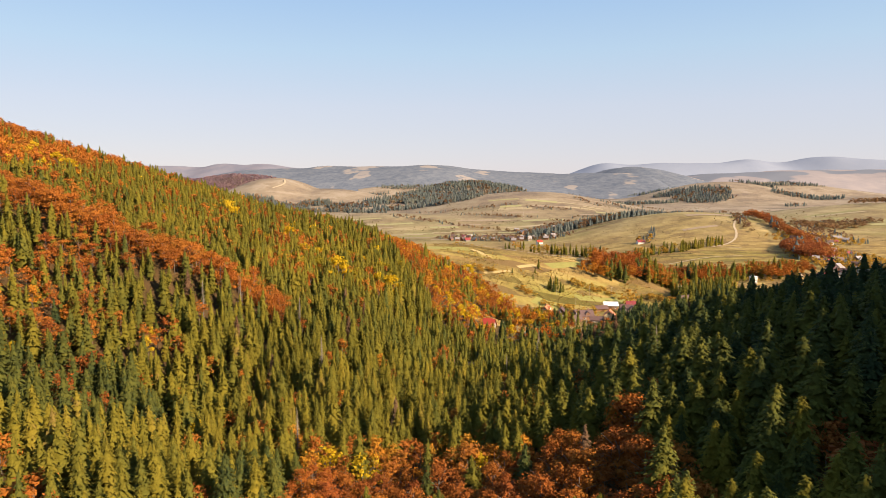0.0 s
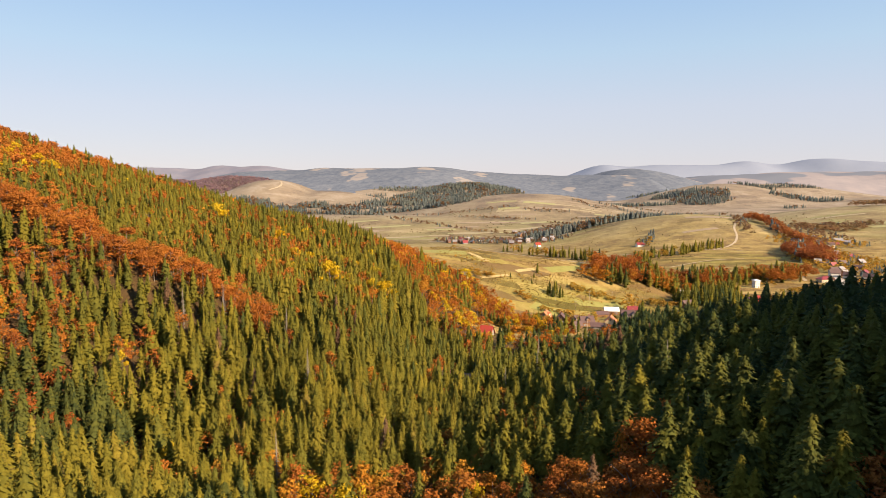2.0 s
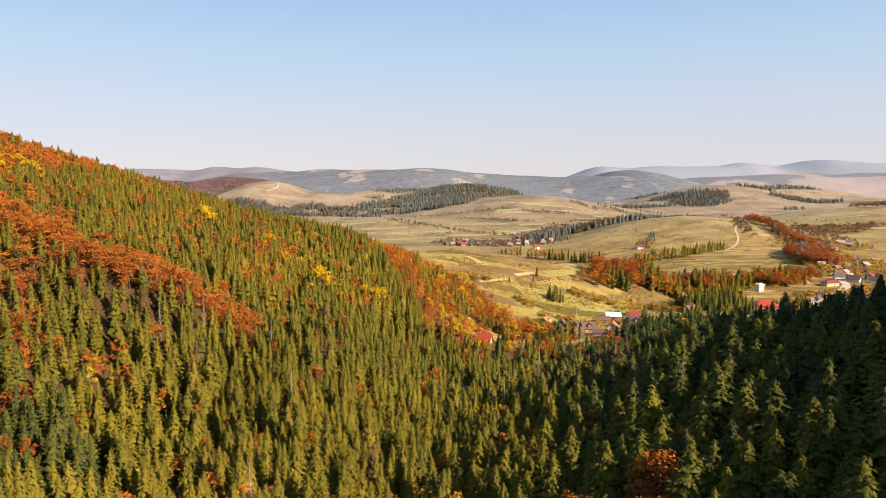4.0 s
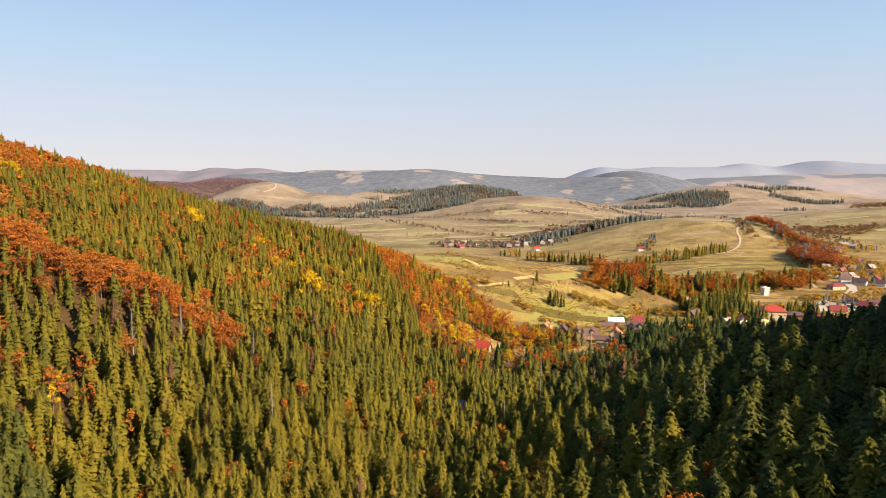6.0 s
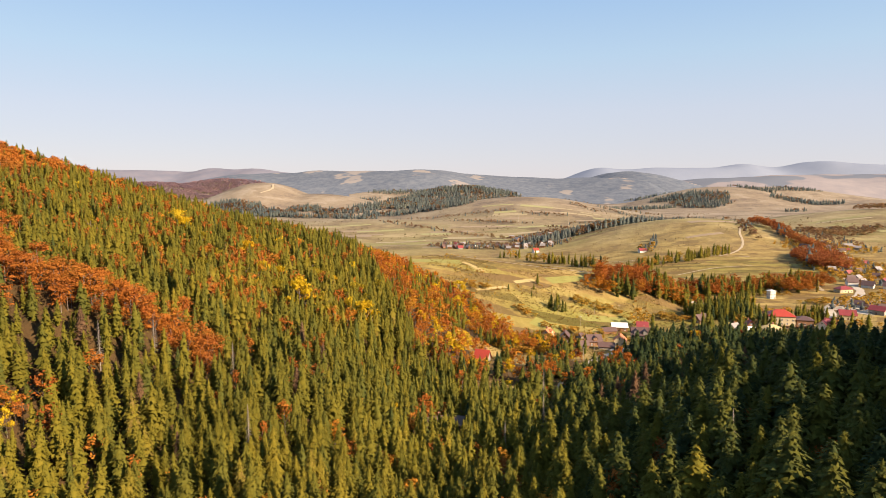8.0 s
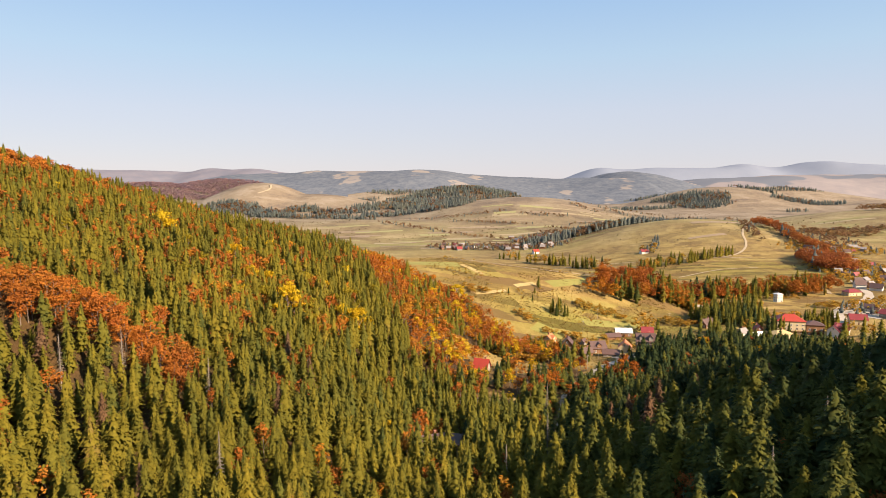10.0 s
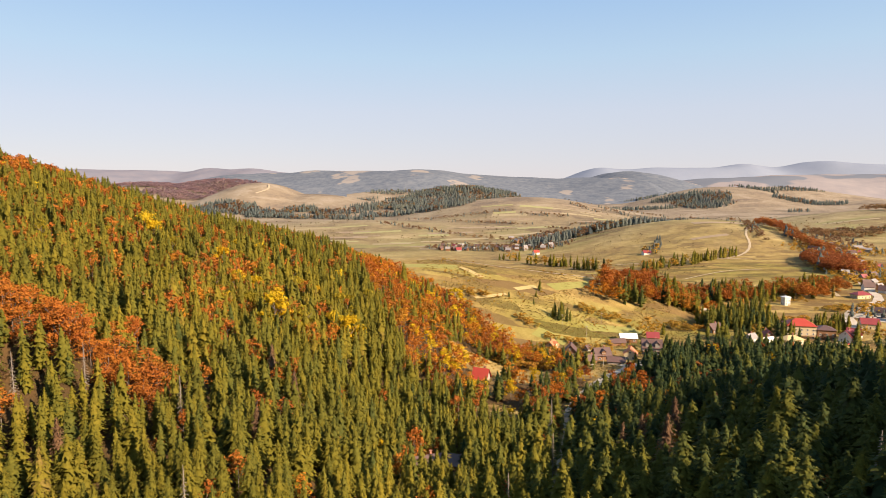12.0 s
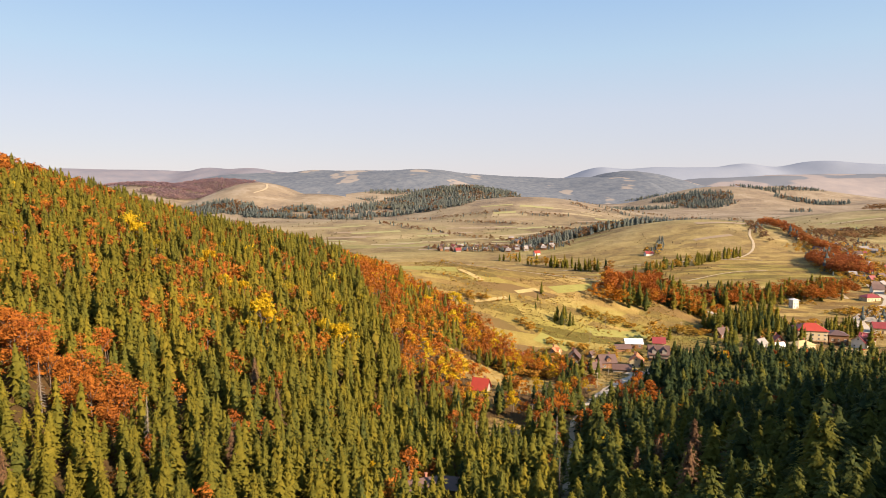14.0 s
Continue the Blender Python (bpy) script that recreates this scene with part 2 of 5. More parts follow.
def land(x, y):
    x, y = np.asarray(x, float), np.asarray(y, float)
    v = base_level(x, y)
    # mountain flank, with the beech rib standing proud of it
    flank = 13.2 - 0.333 * np.maximum(x, -520) - 0.014 * soft(-x - 60, 15) + 0.000159 * np.clip(-x - 150, 0, 240) ** 2
    flank = flank - 20 * bell(x, y, -90, 178, 70, 34, -12) * step(-25, -60, x)
    flank = flank + 12.3 * np.exp(-0.5 * ((y - rib_line(x)) / 13) ** 2) * step(-60, -110, x) * (1 - 0.7 * step(-170, -260, x))
    flank = flank - 0.236 * soft(y - 599.6 - 0.449 * x - 0.194 * np.maximum(-x - 150, 0), 14) + 8 * bell(x, y, -62, 490, 30, 45)
    foot = -20 + 0.42 * np.maximum(y - 290, 0)
    k = step(8, -42, x - foot * step(290, 330, y))
    z = v + np.maximum(flank - v, 0) * k
    z = z + 5 * bell(x, y, 16, 402, 22, 30) + 5.0 * bell(x, y, 29, 381, 15, 16)
    # meadow hill
    rise = 0.28 * (y - 418 - 0.75 * x)
    crest = 25 - 0.12 * soft(x - 20, 8)
    m = smin(v + soft(rise, 3), crest, 4) - 0.30 * soft(y - 650 - 0.05 * x, 10)
    m = m - 60 * step(190, 330, x)
    z = np.where(x > -130, smax(z, m, 2.5), z)
    # wooded spur
    cap = smin(x, 124 - 0.10 * (y - 220), 10)
    spur = 32 + 0.30 * (cap - 101) - 0.25 * (smax(y, 175 + 0 * y, 12) - 238) - 0.15 * soft(y - 292, 12) - 0.03 * np.minimum(y - 175, 0)
    z = smax(z, np.where(y < 700, spur, -200), 3)
    # unseen ridge on the right, added and sized to cast shade on the spur
    z = smax(z, -60 + 245 * bell(x, y, 303, 96, 55, 330, -36) * (1 - step(190, 270, y)), 6)
    for cx, cy, sx, sy, turn, top in MID_HILLS:
        z = smax(z, -60 + (top + 60) * bell(x, y, cx, cy, sx, sy, turn) ** 0.8, 5)
    r = np.hypot(x, y)
    z = z + step(150, 600, r) * 0.8 * np.sin(x / 37 + 1.3 * np.sin(y / 53)) * np.sin(y / 41 + x / 90)
    z = z + step(900, 2000, r) * 3.0 * np.sin(x / 127 + 1.3 * np.sin(y / 153)) * np.sin(y / 141 + x / 190)
    return z


def spread_axis(lo, hi, mid_lo, mid_hi, d0, grow):
    """Steps of d0 between mid_lo and mid_hi, widening outwards."""
    a = list(np.arange(mid_lo, mid_hi + d0 / 2, d0))
    d = d0
    while a[-1] < hi:
        d *= grow
        a.append(a[-1] + d)
    d = d0
    while a[0] > lo:
        d *= grow
        a.insert(0, a[0] - d)
    return np.array(a)


def mesh_of(name, co, faces, mats, attrs=None, smooth=False, index=None):
    """A mesh from arrays: all faces have the same number of corners."""
    me = bpy.data.meshes.new(name)
    co, faces = np.asarray(co, np.float32), np.asarray(faces, np.int32)
    n, k = faces.shape
    me.vertices.add(len(co))
    me.vertices.foreach_set("co", co.ravel())
    me.loops.add(n * k)
    me.loops.foreach_set("vertex_index", faces.ravel())
    me.polygons.add(n)
    me.polygons.foreach_set("loop_start", np.arange(0, n * k, k, dtype=np.int32))
    if smooth:
        me.polygons.foreach_set("use_smooth", np.ones(n, bool))
    for m in mats:
        me.materials.append(m)
    if index is not None:
        me.polygons.foreach_set("material_index", np.asarray(index, np.int32))
    for key, val in (attrs or {}).items():
        a = me.attributes.new(key, "FLOAT", "POINT")
        a.data.foreach_set("value", np.asarray(val, np.float32))
    me.update(calc_edges=True)
    me.validate()
    return me


# ---- where the woods stand ----
def edge_line(x):
    return 545 - 1.15 * x


LANE = [(36, 238), (44, 275), (54, 311), (59, 334), (64, 356), (78, 381), (92, 406), (108, 427), (128, 449), (150, 470)]


def off_lane(x, y):
    """Distance from the dirt lane up the valley."""
    d = np.full(np.shape(x), 1e9)
    for (ax, ay), (bx, by) in zip(LANE, LANE[1:]):
        k = np.clip(((x - ax) * (bx - ax) + (y - ay) * (by - ay)) / ((bx - ax) ** 2 + (by - ay) ** 2), 0, 1)
        d = np.minimum(d, np.hypot(x - ax - k * (bx - ax), y - ay - k * (by - ay)))
    return d


def clear(x, y):
    """1 on clearings inside the woods."""
    c = (bell(x, y, 30, 380, 11, 16) > 0.6) | (bell(x, y, 35, 338, 10, 19, 2) > 0.6)
    c |= bell(x, y, 42, 418, 30, 22, -35) > 0.6
    c |= bell(x, y, 8, 278, 9, 8) > 0.6
    c |= bell(x, y, 114, 486, 42, 50, -10) > 0.6
    c |= bell(x, y, 285, 475, 50, 28, 0) > 0.6
    c |= off_lane(x, y) < np.where(y > 370, 5.0, 2.3)
    c |= bell(x, y, 96, 418, 12, 14, -40) > 0.6
    return c


def left_wood(x, y):
    return (y < edge_line(x)) & (y < 640) & (x < 110) & (y > -25) & (x > -460)


def right_wood(x, y):
    lim = 394 + 72 * step(98, 150, x) + 12 * wave(x, y, 19, 3.0)
    return (x > 15 + 0.12 * np.maximum(y - 200, 0)) & (y < lim) & (x < 330) & (y > -25)


def woods(x, y):
    return (left_wood(x, y) | right_wood(x, y)) & ~clear(x, y)


def wave(x, y, s, seed):
    """Cheap smooth noise, about -1 to 1."""
    a = np.sin(x / s + seed) + np.sin(y / s * 1.1 + 2.1 * seed) + np.sin((x + y) / s * 0.73 + 1.7 * seed + np.sin(x / s * 0.6 + seed))
    return (a + np.sin((x - 1.4 * y) / s * 1.31 + 0.6 * seed)) / 3.0


def leafy_strip(x, y):
    """The strip of broadleaved wood between the spruces and the meadow."""
    return (x > -15 - 0.3 * (y - 400)) & (y > 352) & (x < 110) & (y < edge_line(x))


def near_beeches(x, y):
    """The belt of beeches in the nearest hollow."""
    return (x > -32) & (x < 44) & (y < 156 - 0.35 * np.maximum(x, 0) + 7 * wave(x, y, 12, 2.0)) & (y > 98)


def broadleaf_share(x, y):
    """How much of the wood is beech at a place, 0 to 1."""
    p = 0.075 + 0.7 * np.clip(wave(x, y, 17, 1.0) - 0.68, 0, 1) + 0.13 * step(275, 320, y) * (1 - step(-60, -20, x)) + 0.35 * np.clip(wave(x, y, 11, 6.0) - 0.75, 0, 1)
    off = y - rib_line(x) - 1
    rib = (off > -8 + 3 * wave(x, y, 9, 5.0)) & (off < 8 + 2 * wave(x, y, 7, 2.0))
    p = np.where(rib & (x < -66) & (x > -330), 1.0, p)
    p = np.where((x < -238) & (y > 350 + 45 * wave(x, y, 25, 2.0)), 0.9, p)
    p = np.where(leafy_strip(x, y), np.clip(0.72 + 0.45 * wave(x, y, 14, 4.0), 0.3, 0.97), p)
    p = np.where(near_beeches(x, y), 0.85, p)
    for cx, cy, r in ((-20, 230, 4), (-46, 188, 6), (26, 179, 5), (46, 178, 5), (-50, 161, 8), (-37, 158, 7), (71, 104, 10), (-102, 213, 6), (-91, 207, 5), (-88, 235, 4), (141, 380, 7), (130, 376, 6), (-131, 198, 8), (-109, 189, 5)):
        p = np.where(np.hypot(x - cx, y - cy) < r, 0.9, p)
    p = np.where((bell(x, y, -140, 216, 20, 26, 20) > 0.5) | (bell(x, y, -112, 166, 13, 11) > 0.5), 0.55, p)
    p = np.where(bell(x, y, 46, 352, 22, 40) > 0.6, 0.6, p)
    p = np.where((x > 20) & (y > 120) & (x > 60), p * 0.6, p)
    return p


def build_ground():
    xs = spread_axis(-5200, 5200, -330, 460, 6.0, 1.045)
    ys = spread_axis(-1500, 5400, 40, 760, 6.0, 1.04)
    X, Y = np.meshgrid(xs, ys)
    Z = land(X, Y)
    nx, ny = len(xs), len(ys)
    co = np.stack([X.ravel(), Y.ravel(), Z.ravel()], 1)
    i = np.arange(nx * ny).reshape(ny, nx)
    f = np.stack([i[:-1, :-1], i[:-1, 1:], i[1:, 1:], i[1:, :-1]], -1).reshape(-1, 4)
    x, y = co[:, 0], co[:, 1]
    at = {
        "wood": (woods(x, y) | (y < 60)).astype(float),
        "green": np.clip(bell(x, y, 150, 540, 80, 34, 10) * 1.3 + bell(x, y, 380, 880, 130, 90) * 0.9 + bell(x, y, 20, 610, 70, 22) * 0.6, 0, 1),
        # masks growing with distance, for the haze painted into the meadows
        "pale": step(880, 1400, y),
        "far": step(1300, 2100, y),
    }
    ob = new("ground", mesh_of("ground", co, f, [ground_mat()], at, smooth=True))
    return tagged(ob, "dry autumn meadows and dark forest floor on rolling hills", "ground", kind="structure")


build_ground()


# ---- trees ----
def spruce_template(rng, boughs, tufts, slim=0.16, size=0.026):
    """A unit-high spruce crown: (points, triangles). A ragged tapering core, and boughs up a spiral that carry small drooping tufts of needles."""
    co, tri = [], []
    full = rng.uniform(0.7, 0.86)
    lean = rng.uniform(-0.012, 0.012, 2)

    def reach(h):
        return slim * min(1.0, max(0.0, 1 - h) / full) ** 0.8 * (0.55 + 0.45 * min(1.0, max(0.0, h - 0.05) / 0.16))

    def axis(h):
        return np.array([lean[0] * h, lean[1] * h, h])

    tiers, sides = (10, 8) if boughs > 60 else ((7, 7) if boughs > 20 else (5, 6))
    gap = 0.9 / tiers
    for i in range(tiers):
        h = 0.07 + gap * i
        n = len(co)
        co.append(axis(min(1.0, h + gap * 1.7)))
        for k in range(sides):
            a = 6.283 * k / sides + i * 2.4 + rng.uniform(-0.3, 0.3)
            r = (reach(h) + 0.004) * rng.uniform(0.45, 0.9)
            co.append(axis(h + rng.uniform(-0.6, 0.3) * gap) + (math.cos(a) * r, math.sin(a) * r, 0))
        tri.extend([(n, n + 1 + k, n + 1 + (k + 1) % sides) for k in range(sides)])
    for i in range(boughs):
        h = 0.08 + 0.91 * ((i + rng.uniform(0, 1)) / boughs) ** 0.9
        a = i * 2.39996 + rng.uniform(-0.5, 0.5)
        r = (reach(h) + 0.008) * rng.choice([0.8, 0.9, 1.0, 1.05, 1.15, 1.3])
        droop = rng.uniform(0.1, 0.6)
        for q in range(tufts):
            u = 0.45 + 0.6 * (q + rng.uniform(0, 1)) / tufts
            b = a + rng.normal(0, 0.22)
            p = axis(h - r * u * droop + rng.normal(0, 0.006)) + (math.cos(b) * r * u, math.sin(b) * r * u, 0)
            out = np.array([math.cos(b), math.sin(b), -rng.uniform(0.2, 1.2)])
            side = np.array([-math.sin(b), math.cos(b), rng.uniform(-0.5, 0.5)])
            w = size * rng.uniform(0.6, 1.25) * (0.55 + 0.45 * min(1.0, (1 - h) * 3))
            n = len(co)
            co.extend([p + out * w * 0.95, p + side * w * 0.7 - out * w * 0.5, p - side * w * 0.7 - out * w * 0.5])
            tri.append((n, n + 1, n + 2))
    return np.array(co), np.array(tri)


def crown_template(rng, leaves, size, squat=1.0):
    """A unit-high broadleaf crown: small leaf clumps in and on overlapping lobes, with an uneven outline and gaps."""
    lobes = []
    for _ in range(15):
        a, h = rng.uniform(0, 6.28), rng.uniform(0.36, 0.86)
        r = 0.21 * squat * math.sin(min(1, (1.08 - h) * 1.7) * 1.57) * rng.uniform(0.3, 1.15)
        lobes.append((math.cos(a) * r, math.sin(a) * r, h, rng.uniform(0.08, 0.17)))
    lobes.append((0, 0, 0.87, 0.12))
    co, tri = [], []
    for _ in range(leaves):
        lx, ly, lz, lr = lobes[rng.integers(len(lobes))]
        d = rng.normal(size=3)
        d /= np.linalg.norm(d)
        if d[2] < -0.3:
            d[2] *= -0.6
        p = np.array([lx, ly, lz]) + d * lr * rng.uniform(0.25, 1.15) * (1, 1, 0.95)
        nrm = d + rng.normal(size=3) * 0.4
        u = np.cross(nrm, rng.normal(size=3))
        u /= np.linalg.norm(u)
        w = np.cross(nrm, u)
        w /= np.linalg.norm(w)
        s = size * rng.uniform(0.55, 1.3)
        n = len(co)
        co.extend([p + u * s, p + w * s * 0.8, p - u * s - w * s * 0.5])
        tri.append((n, n + 1, n + 2))
    return np.array(co), np.array(tri)


def stem_template(top, r0, sides=5, limbs=0, rng=None):
    """A tapered trunk, with limbs where asked: (points, triangles)."""
    co, tri = [], []

    def tube(a, b, ra, rb):
        a, b = np.array(a, float), np.array(b, float)
        d = (b - a) / np.linalg.norm(b - a)
        u = np.cross(d, (1, 0.3, 0.1))
        u /= np.linalg.norm(u)
        w = np.cross(d, u)
        n = len(co)
        for c, r in ((a, ra), (b, rb)):
            for k in range(sides):
                t = 6.283 * k / sides
                co.append(c + (u * math.cos(t) + w * math.sin(t)) * r)
        for k in range(sides):
            k2 = (k + 1) % sides
            tri.extend([(n + k, n + k2, n + sides + k2), (n + k, n + sides + k2, n + sides + k)])

    tube((0, 0, -0.06), (0, 0, top), r0, r0 * 0.25)
    for _ in range(limbs):
        a, h = rng.uniform(0, 6.28), rng.uniform(0.3, 0.6)
        tube((0, 0, h), (math.cos(a) * 0.2, math.sin(a) * 0.2, h + rng.uniform(0.12, 0.28)), r0 * 0.45, r0 * 0.1)
    return np.array(co), np.array(tri)


def scatter(name, templates, at, heights, tones, mat, rng, wide=None):
    """Many copies of the templates in one mesh."""
    cos, tris, tone, n0 = [], [], [], 0
    pick = rng.integers(len(templates), size=len(at))
    turn = rng.uniform(0, 6.283, len(at))
    w = heights if wide is None else heights * wide
    for k, (co, tri) in enumerate(templates):
        s = np.where(pick == k)[0]
        if not len(s):
            continue
        c, d = np.cos(turn[s])[:, None], np.sin(turn[s])[:, None]
        x = (co[None, :, 0] * c - co[None, :, 1] * d) * w[s][:, None] + at[s, 0][:, None]
        y = (co[None, :, 0] * d + co[None, :, 1] * c) * w[s][:, None] + at[s, 1][:, None]
        z = co[None, :, 2] * heights[s][:, None] + at[s, 2][:, None]
        cos.append(np.stack([x, y, z], -1).reshape(-1, 3))
        tris.append((tri[None] + (np.arange(len(s)) * len(co))[:, None, None] + n0).reshape(-1, 3))
        tone.append(np.repeat(np.maximum(tones[s], 0.002), len(co)))
        n0 += len(s) * len(co)
    return new(name, mesh_of(name, np.concatenate(cos), np.concatenate(tris), [mat], {"tone": np.concatenate(tone)}))


def grid_points(rng, x0, x1, y0, y1, gap, jitter=0.36):
    xs, ys = np.meshgrid(np.arange(x0, x1, gap), np.arange(y0, y1, gap * 0.87))
    xs = xs + (np.arange(xs.shape[0]) % 2)[:, None] * gap / 2
    p = np.stack([xs.ravel(), ys.ravel()], 1)
    return p + rng.uniform(-jitter, jitter, p.shape) * gap


rng = np.random.default_rng(7)
SPRUCE_FAR = [spruce_template(rng, 36, 2, 0.175, 0.042) for _ in range(8)]
SPRUCE_MIDDLE = [spruce_template(rng, 45, 3, 0.170, 0.035) for _ in range(8)]
SPRUCE_FINE = [spruce_template(rng, 62, 4, 0.165, 0.0275) for _ in range(8)]
SPRUCE_CLOSE = [spruce_template(rng, 105, 5, 0.162, 0.0215) for _ in range(7)]
SPRUCE_NEAR = [spruce_template(rng, 140, 6, 0.160, 0.0185) for _ in range(6)]
SPRUCE_TINY = [spruce_template(rng, 12, 1, 0.24, 0.07) for _ in range(4)]
BEECH_FAR = [crown_template(rng, 150, 0.05) for _ in range(6)]
BEECH_FINE = [crown_template(rng, 270, 0.037) for _ in range(6)]
BEECH_DENSE = [crown_template(rng, 620, 0.026, 1.0) for _ in range(5)]
BEECH_NEAR = [crown_template(rng, 1300, 0.02, 1.05) for _ in range(4)]
BEECH_TINY = [crown_template(rng, 44, 0.12, 1.2) for _ in range(4)]
BUSH = [crown_template(rng, 180, 0.08, 1.5) for _ in range(4)]
SPRUCE_STEM = stem_template(0.9, 0.013, 6)
BEECH_STEM = [stem_template(0.75, 0.018, 6, 7, rng) for _ in range(2)]


# ---- things built of parts ----
def thing(name, m, label, category, group=""):
    ob = new(name)
    ob.matrix_world = m
    return tagged(ob, label, category, group)


def part_mesh(name, me, parent, label=""):
    ob = new(name, me)
    ob.parent = parent
    if label:
        ob["label"] = label
    return ob


def part(name, bm, material, parent, label=""):
    """Links a bmesh as one mesh under a thing or under a part."""
    me = bpy.data.meshes.new(name)
    bm.to_mesh(me)
    bm.free()
    me.materials.append(material)
    return part_mesh(name, me, parent, label)


def box(bm, x0, x1, y0, y1, z0, z1):
    v = [bm.verts.new((x, y, z)) for x in (x0, x1) for y in (y0, y1) for z in (z0, z1)]
    for f in ((0, 1, 3, 2), (4, 6, 7, 5), (0, 4, 5, 1), (2, 3, 7, 6), (0, 2, 6, 4), (1, 5, 7, 3)):
        bm.faces.new([v[i] for i in f])
    return v


def prism(bm, outline, axis, a, b):
    """A flat outline drawn out along x or y from a to b."""
    def put(p, q):
        return (q, p[0], p[1]) if axis == "x" else (p[0], q, p[1])
    lo = [bm.verts.new(put(p, a)) for p in outline]
    hi = [bm.verts.new(put(p, b)) for p in outline]
    n = len(outline)
    bm.faces.new(lo)
    bm.faces.new(hi[::-1])
    for i in range(n):
        bm.faces.new((lo[i], hi[i], hi[(i + 1) % n], lo[(i + 1) % n]))
    bmesh.ops.recalc_face_normals(bm, faces=bm.faces)


# ---- forest ----
def near_stretch(x, y):
    """The stretch of wood that the flight passes nearest."""
    return (y > 64) & (y < 138) & (x > -42) & (x < 66)


def tree_places():
    p = grid_points(rng, -470, 335, -24, 645, 4.45, 0.42)
    x, y = p.T
    keep = woods(x, y) & (np.abs(x - 6) < 0.76 * np.maximum(y, 40) + 40)
    p = p[keep]
    x, y = p.T
    leafy = rng.uniform(size=len(p)) < broadleaf_share(x, y)
    thin = ~leafy | (rng.uniform(size=len(p)) < np.where(x < -60, 0.78, np.where(leafy_strip(x, y), 0.95, np.where(near_beeches(x, y), 0.85, 0.58))))
    rib = (np.abs(y - rib_line(x)) < 16) & (x < -60)
    thin = (thin | rib) & ((x < 25 + 0.12 * np.maximum(y - 200, 0)) | (rng.uniform(size=len(p)) < 0.70))
    p, leafy = p[thin], leafy[thin]
    x, y = p.T
    tall = step(18, 45, x) * (1 - step(200, 290, y))
    h = rng.normal(12.6, 2.2, len(p)).clip(6.5, 17) * (1 + (0.20 + 0.14 * step(50, 70, x)) * tall) * (1 - 0.06 * step(290, 380, y) * step(40, 70, x))
    # shade put into the tone: trees grow darker with x across the spur
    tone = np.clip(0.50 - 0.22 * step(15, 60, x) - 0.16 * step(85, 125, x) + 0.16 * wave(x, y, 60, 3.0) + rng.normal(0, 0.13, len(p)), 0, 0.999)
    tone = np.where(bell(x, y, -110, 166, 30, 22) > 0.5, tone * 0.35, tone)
    rib = (np.abs(y - rib_line(x)) < 24) & (x < -60)
    h = np.where((x > 122) & (y > 390), h * 1.15, h)
    h = np.where(leafy & ~rib, h * (0.82 + 0.14 * step(275, 320, y)), np.where(leafy, h * 1.0, np.where(rib, h * 0.85, h)))
    h = np.where(leafy_strip(x, y), h * np.where(leafy, 0.84, 0.8), h)
    return np.stack([x, y, land(x, y) - 0.3], 1), leafy, h, tone


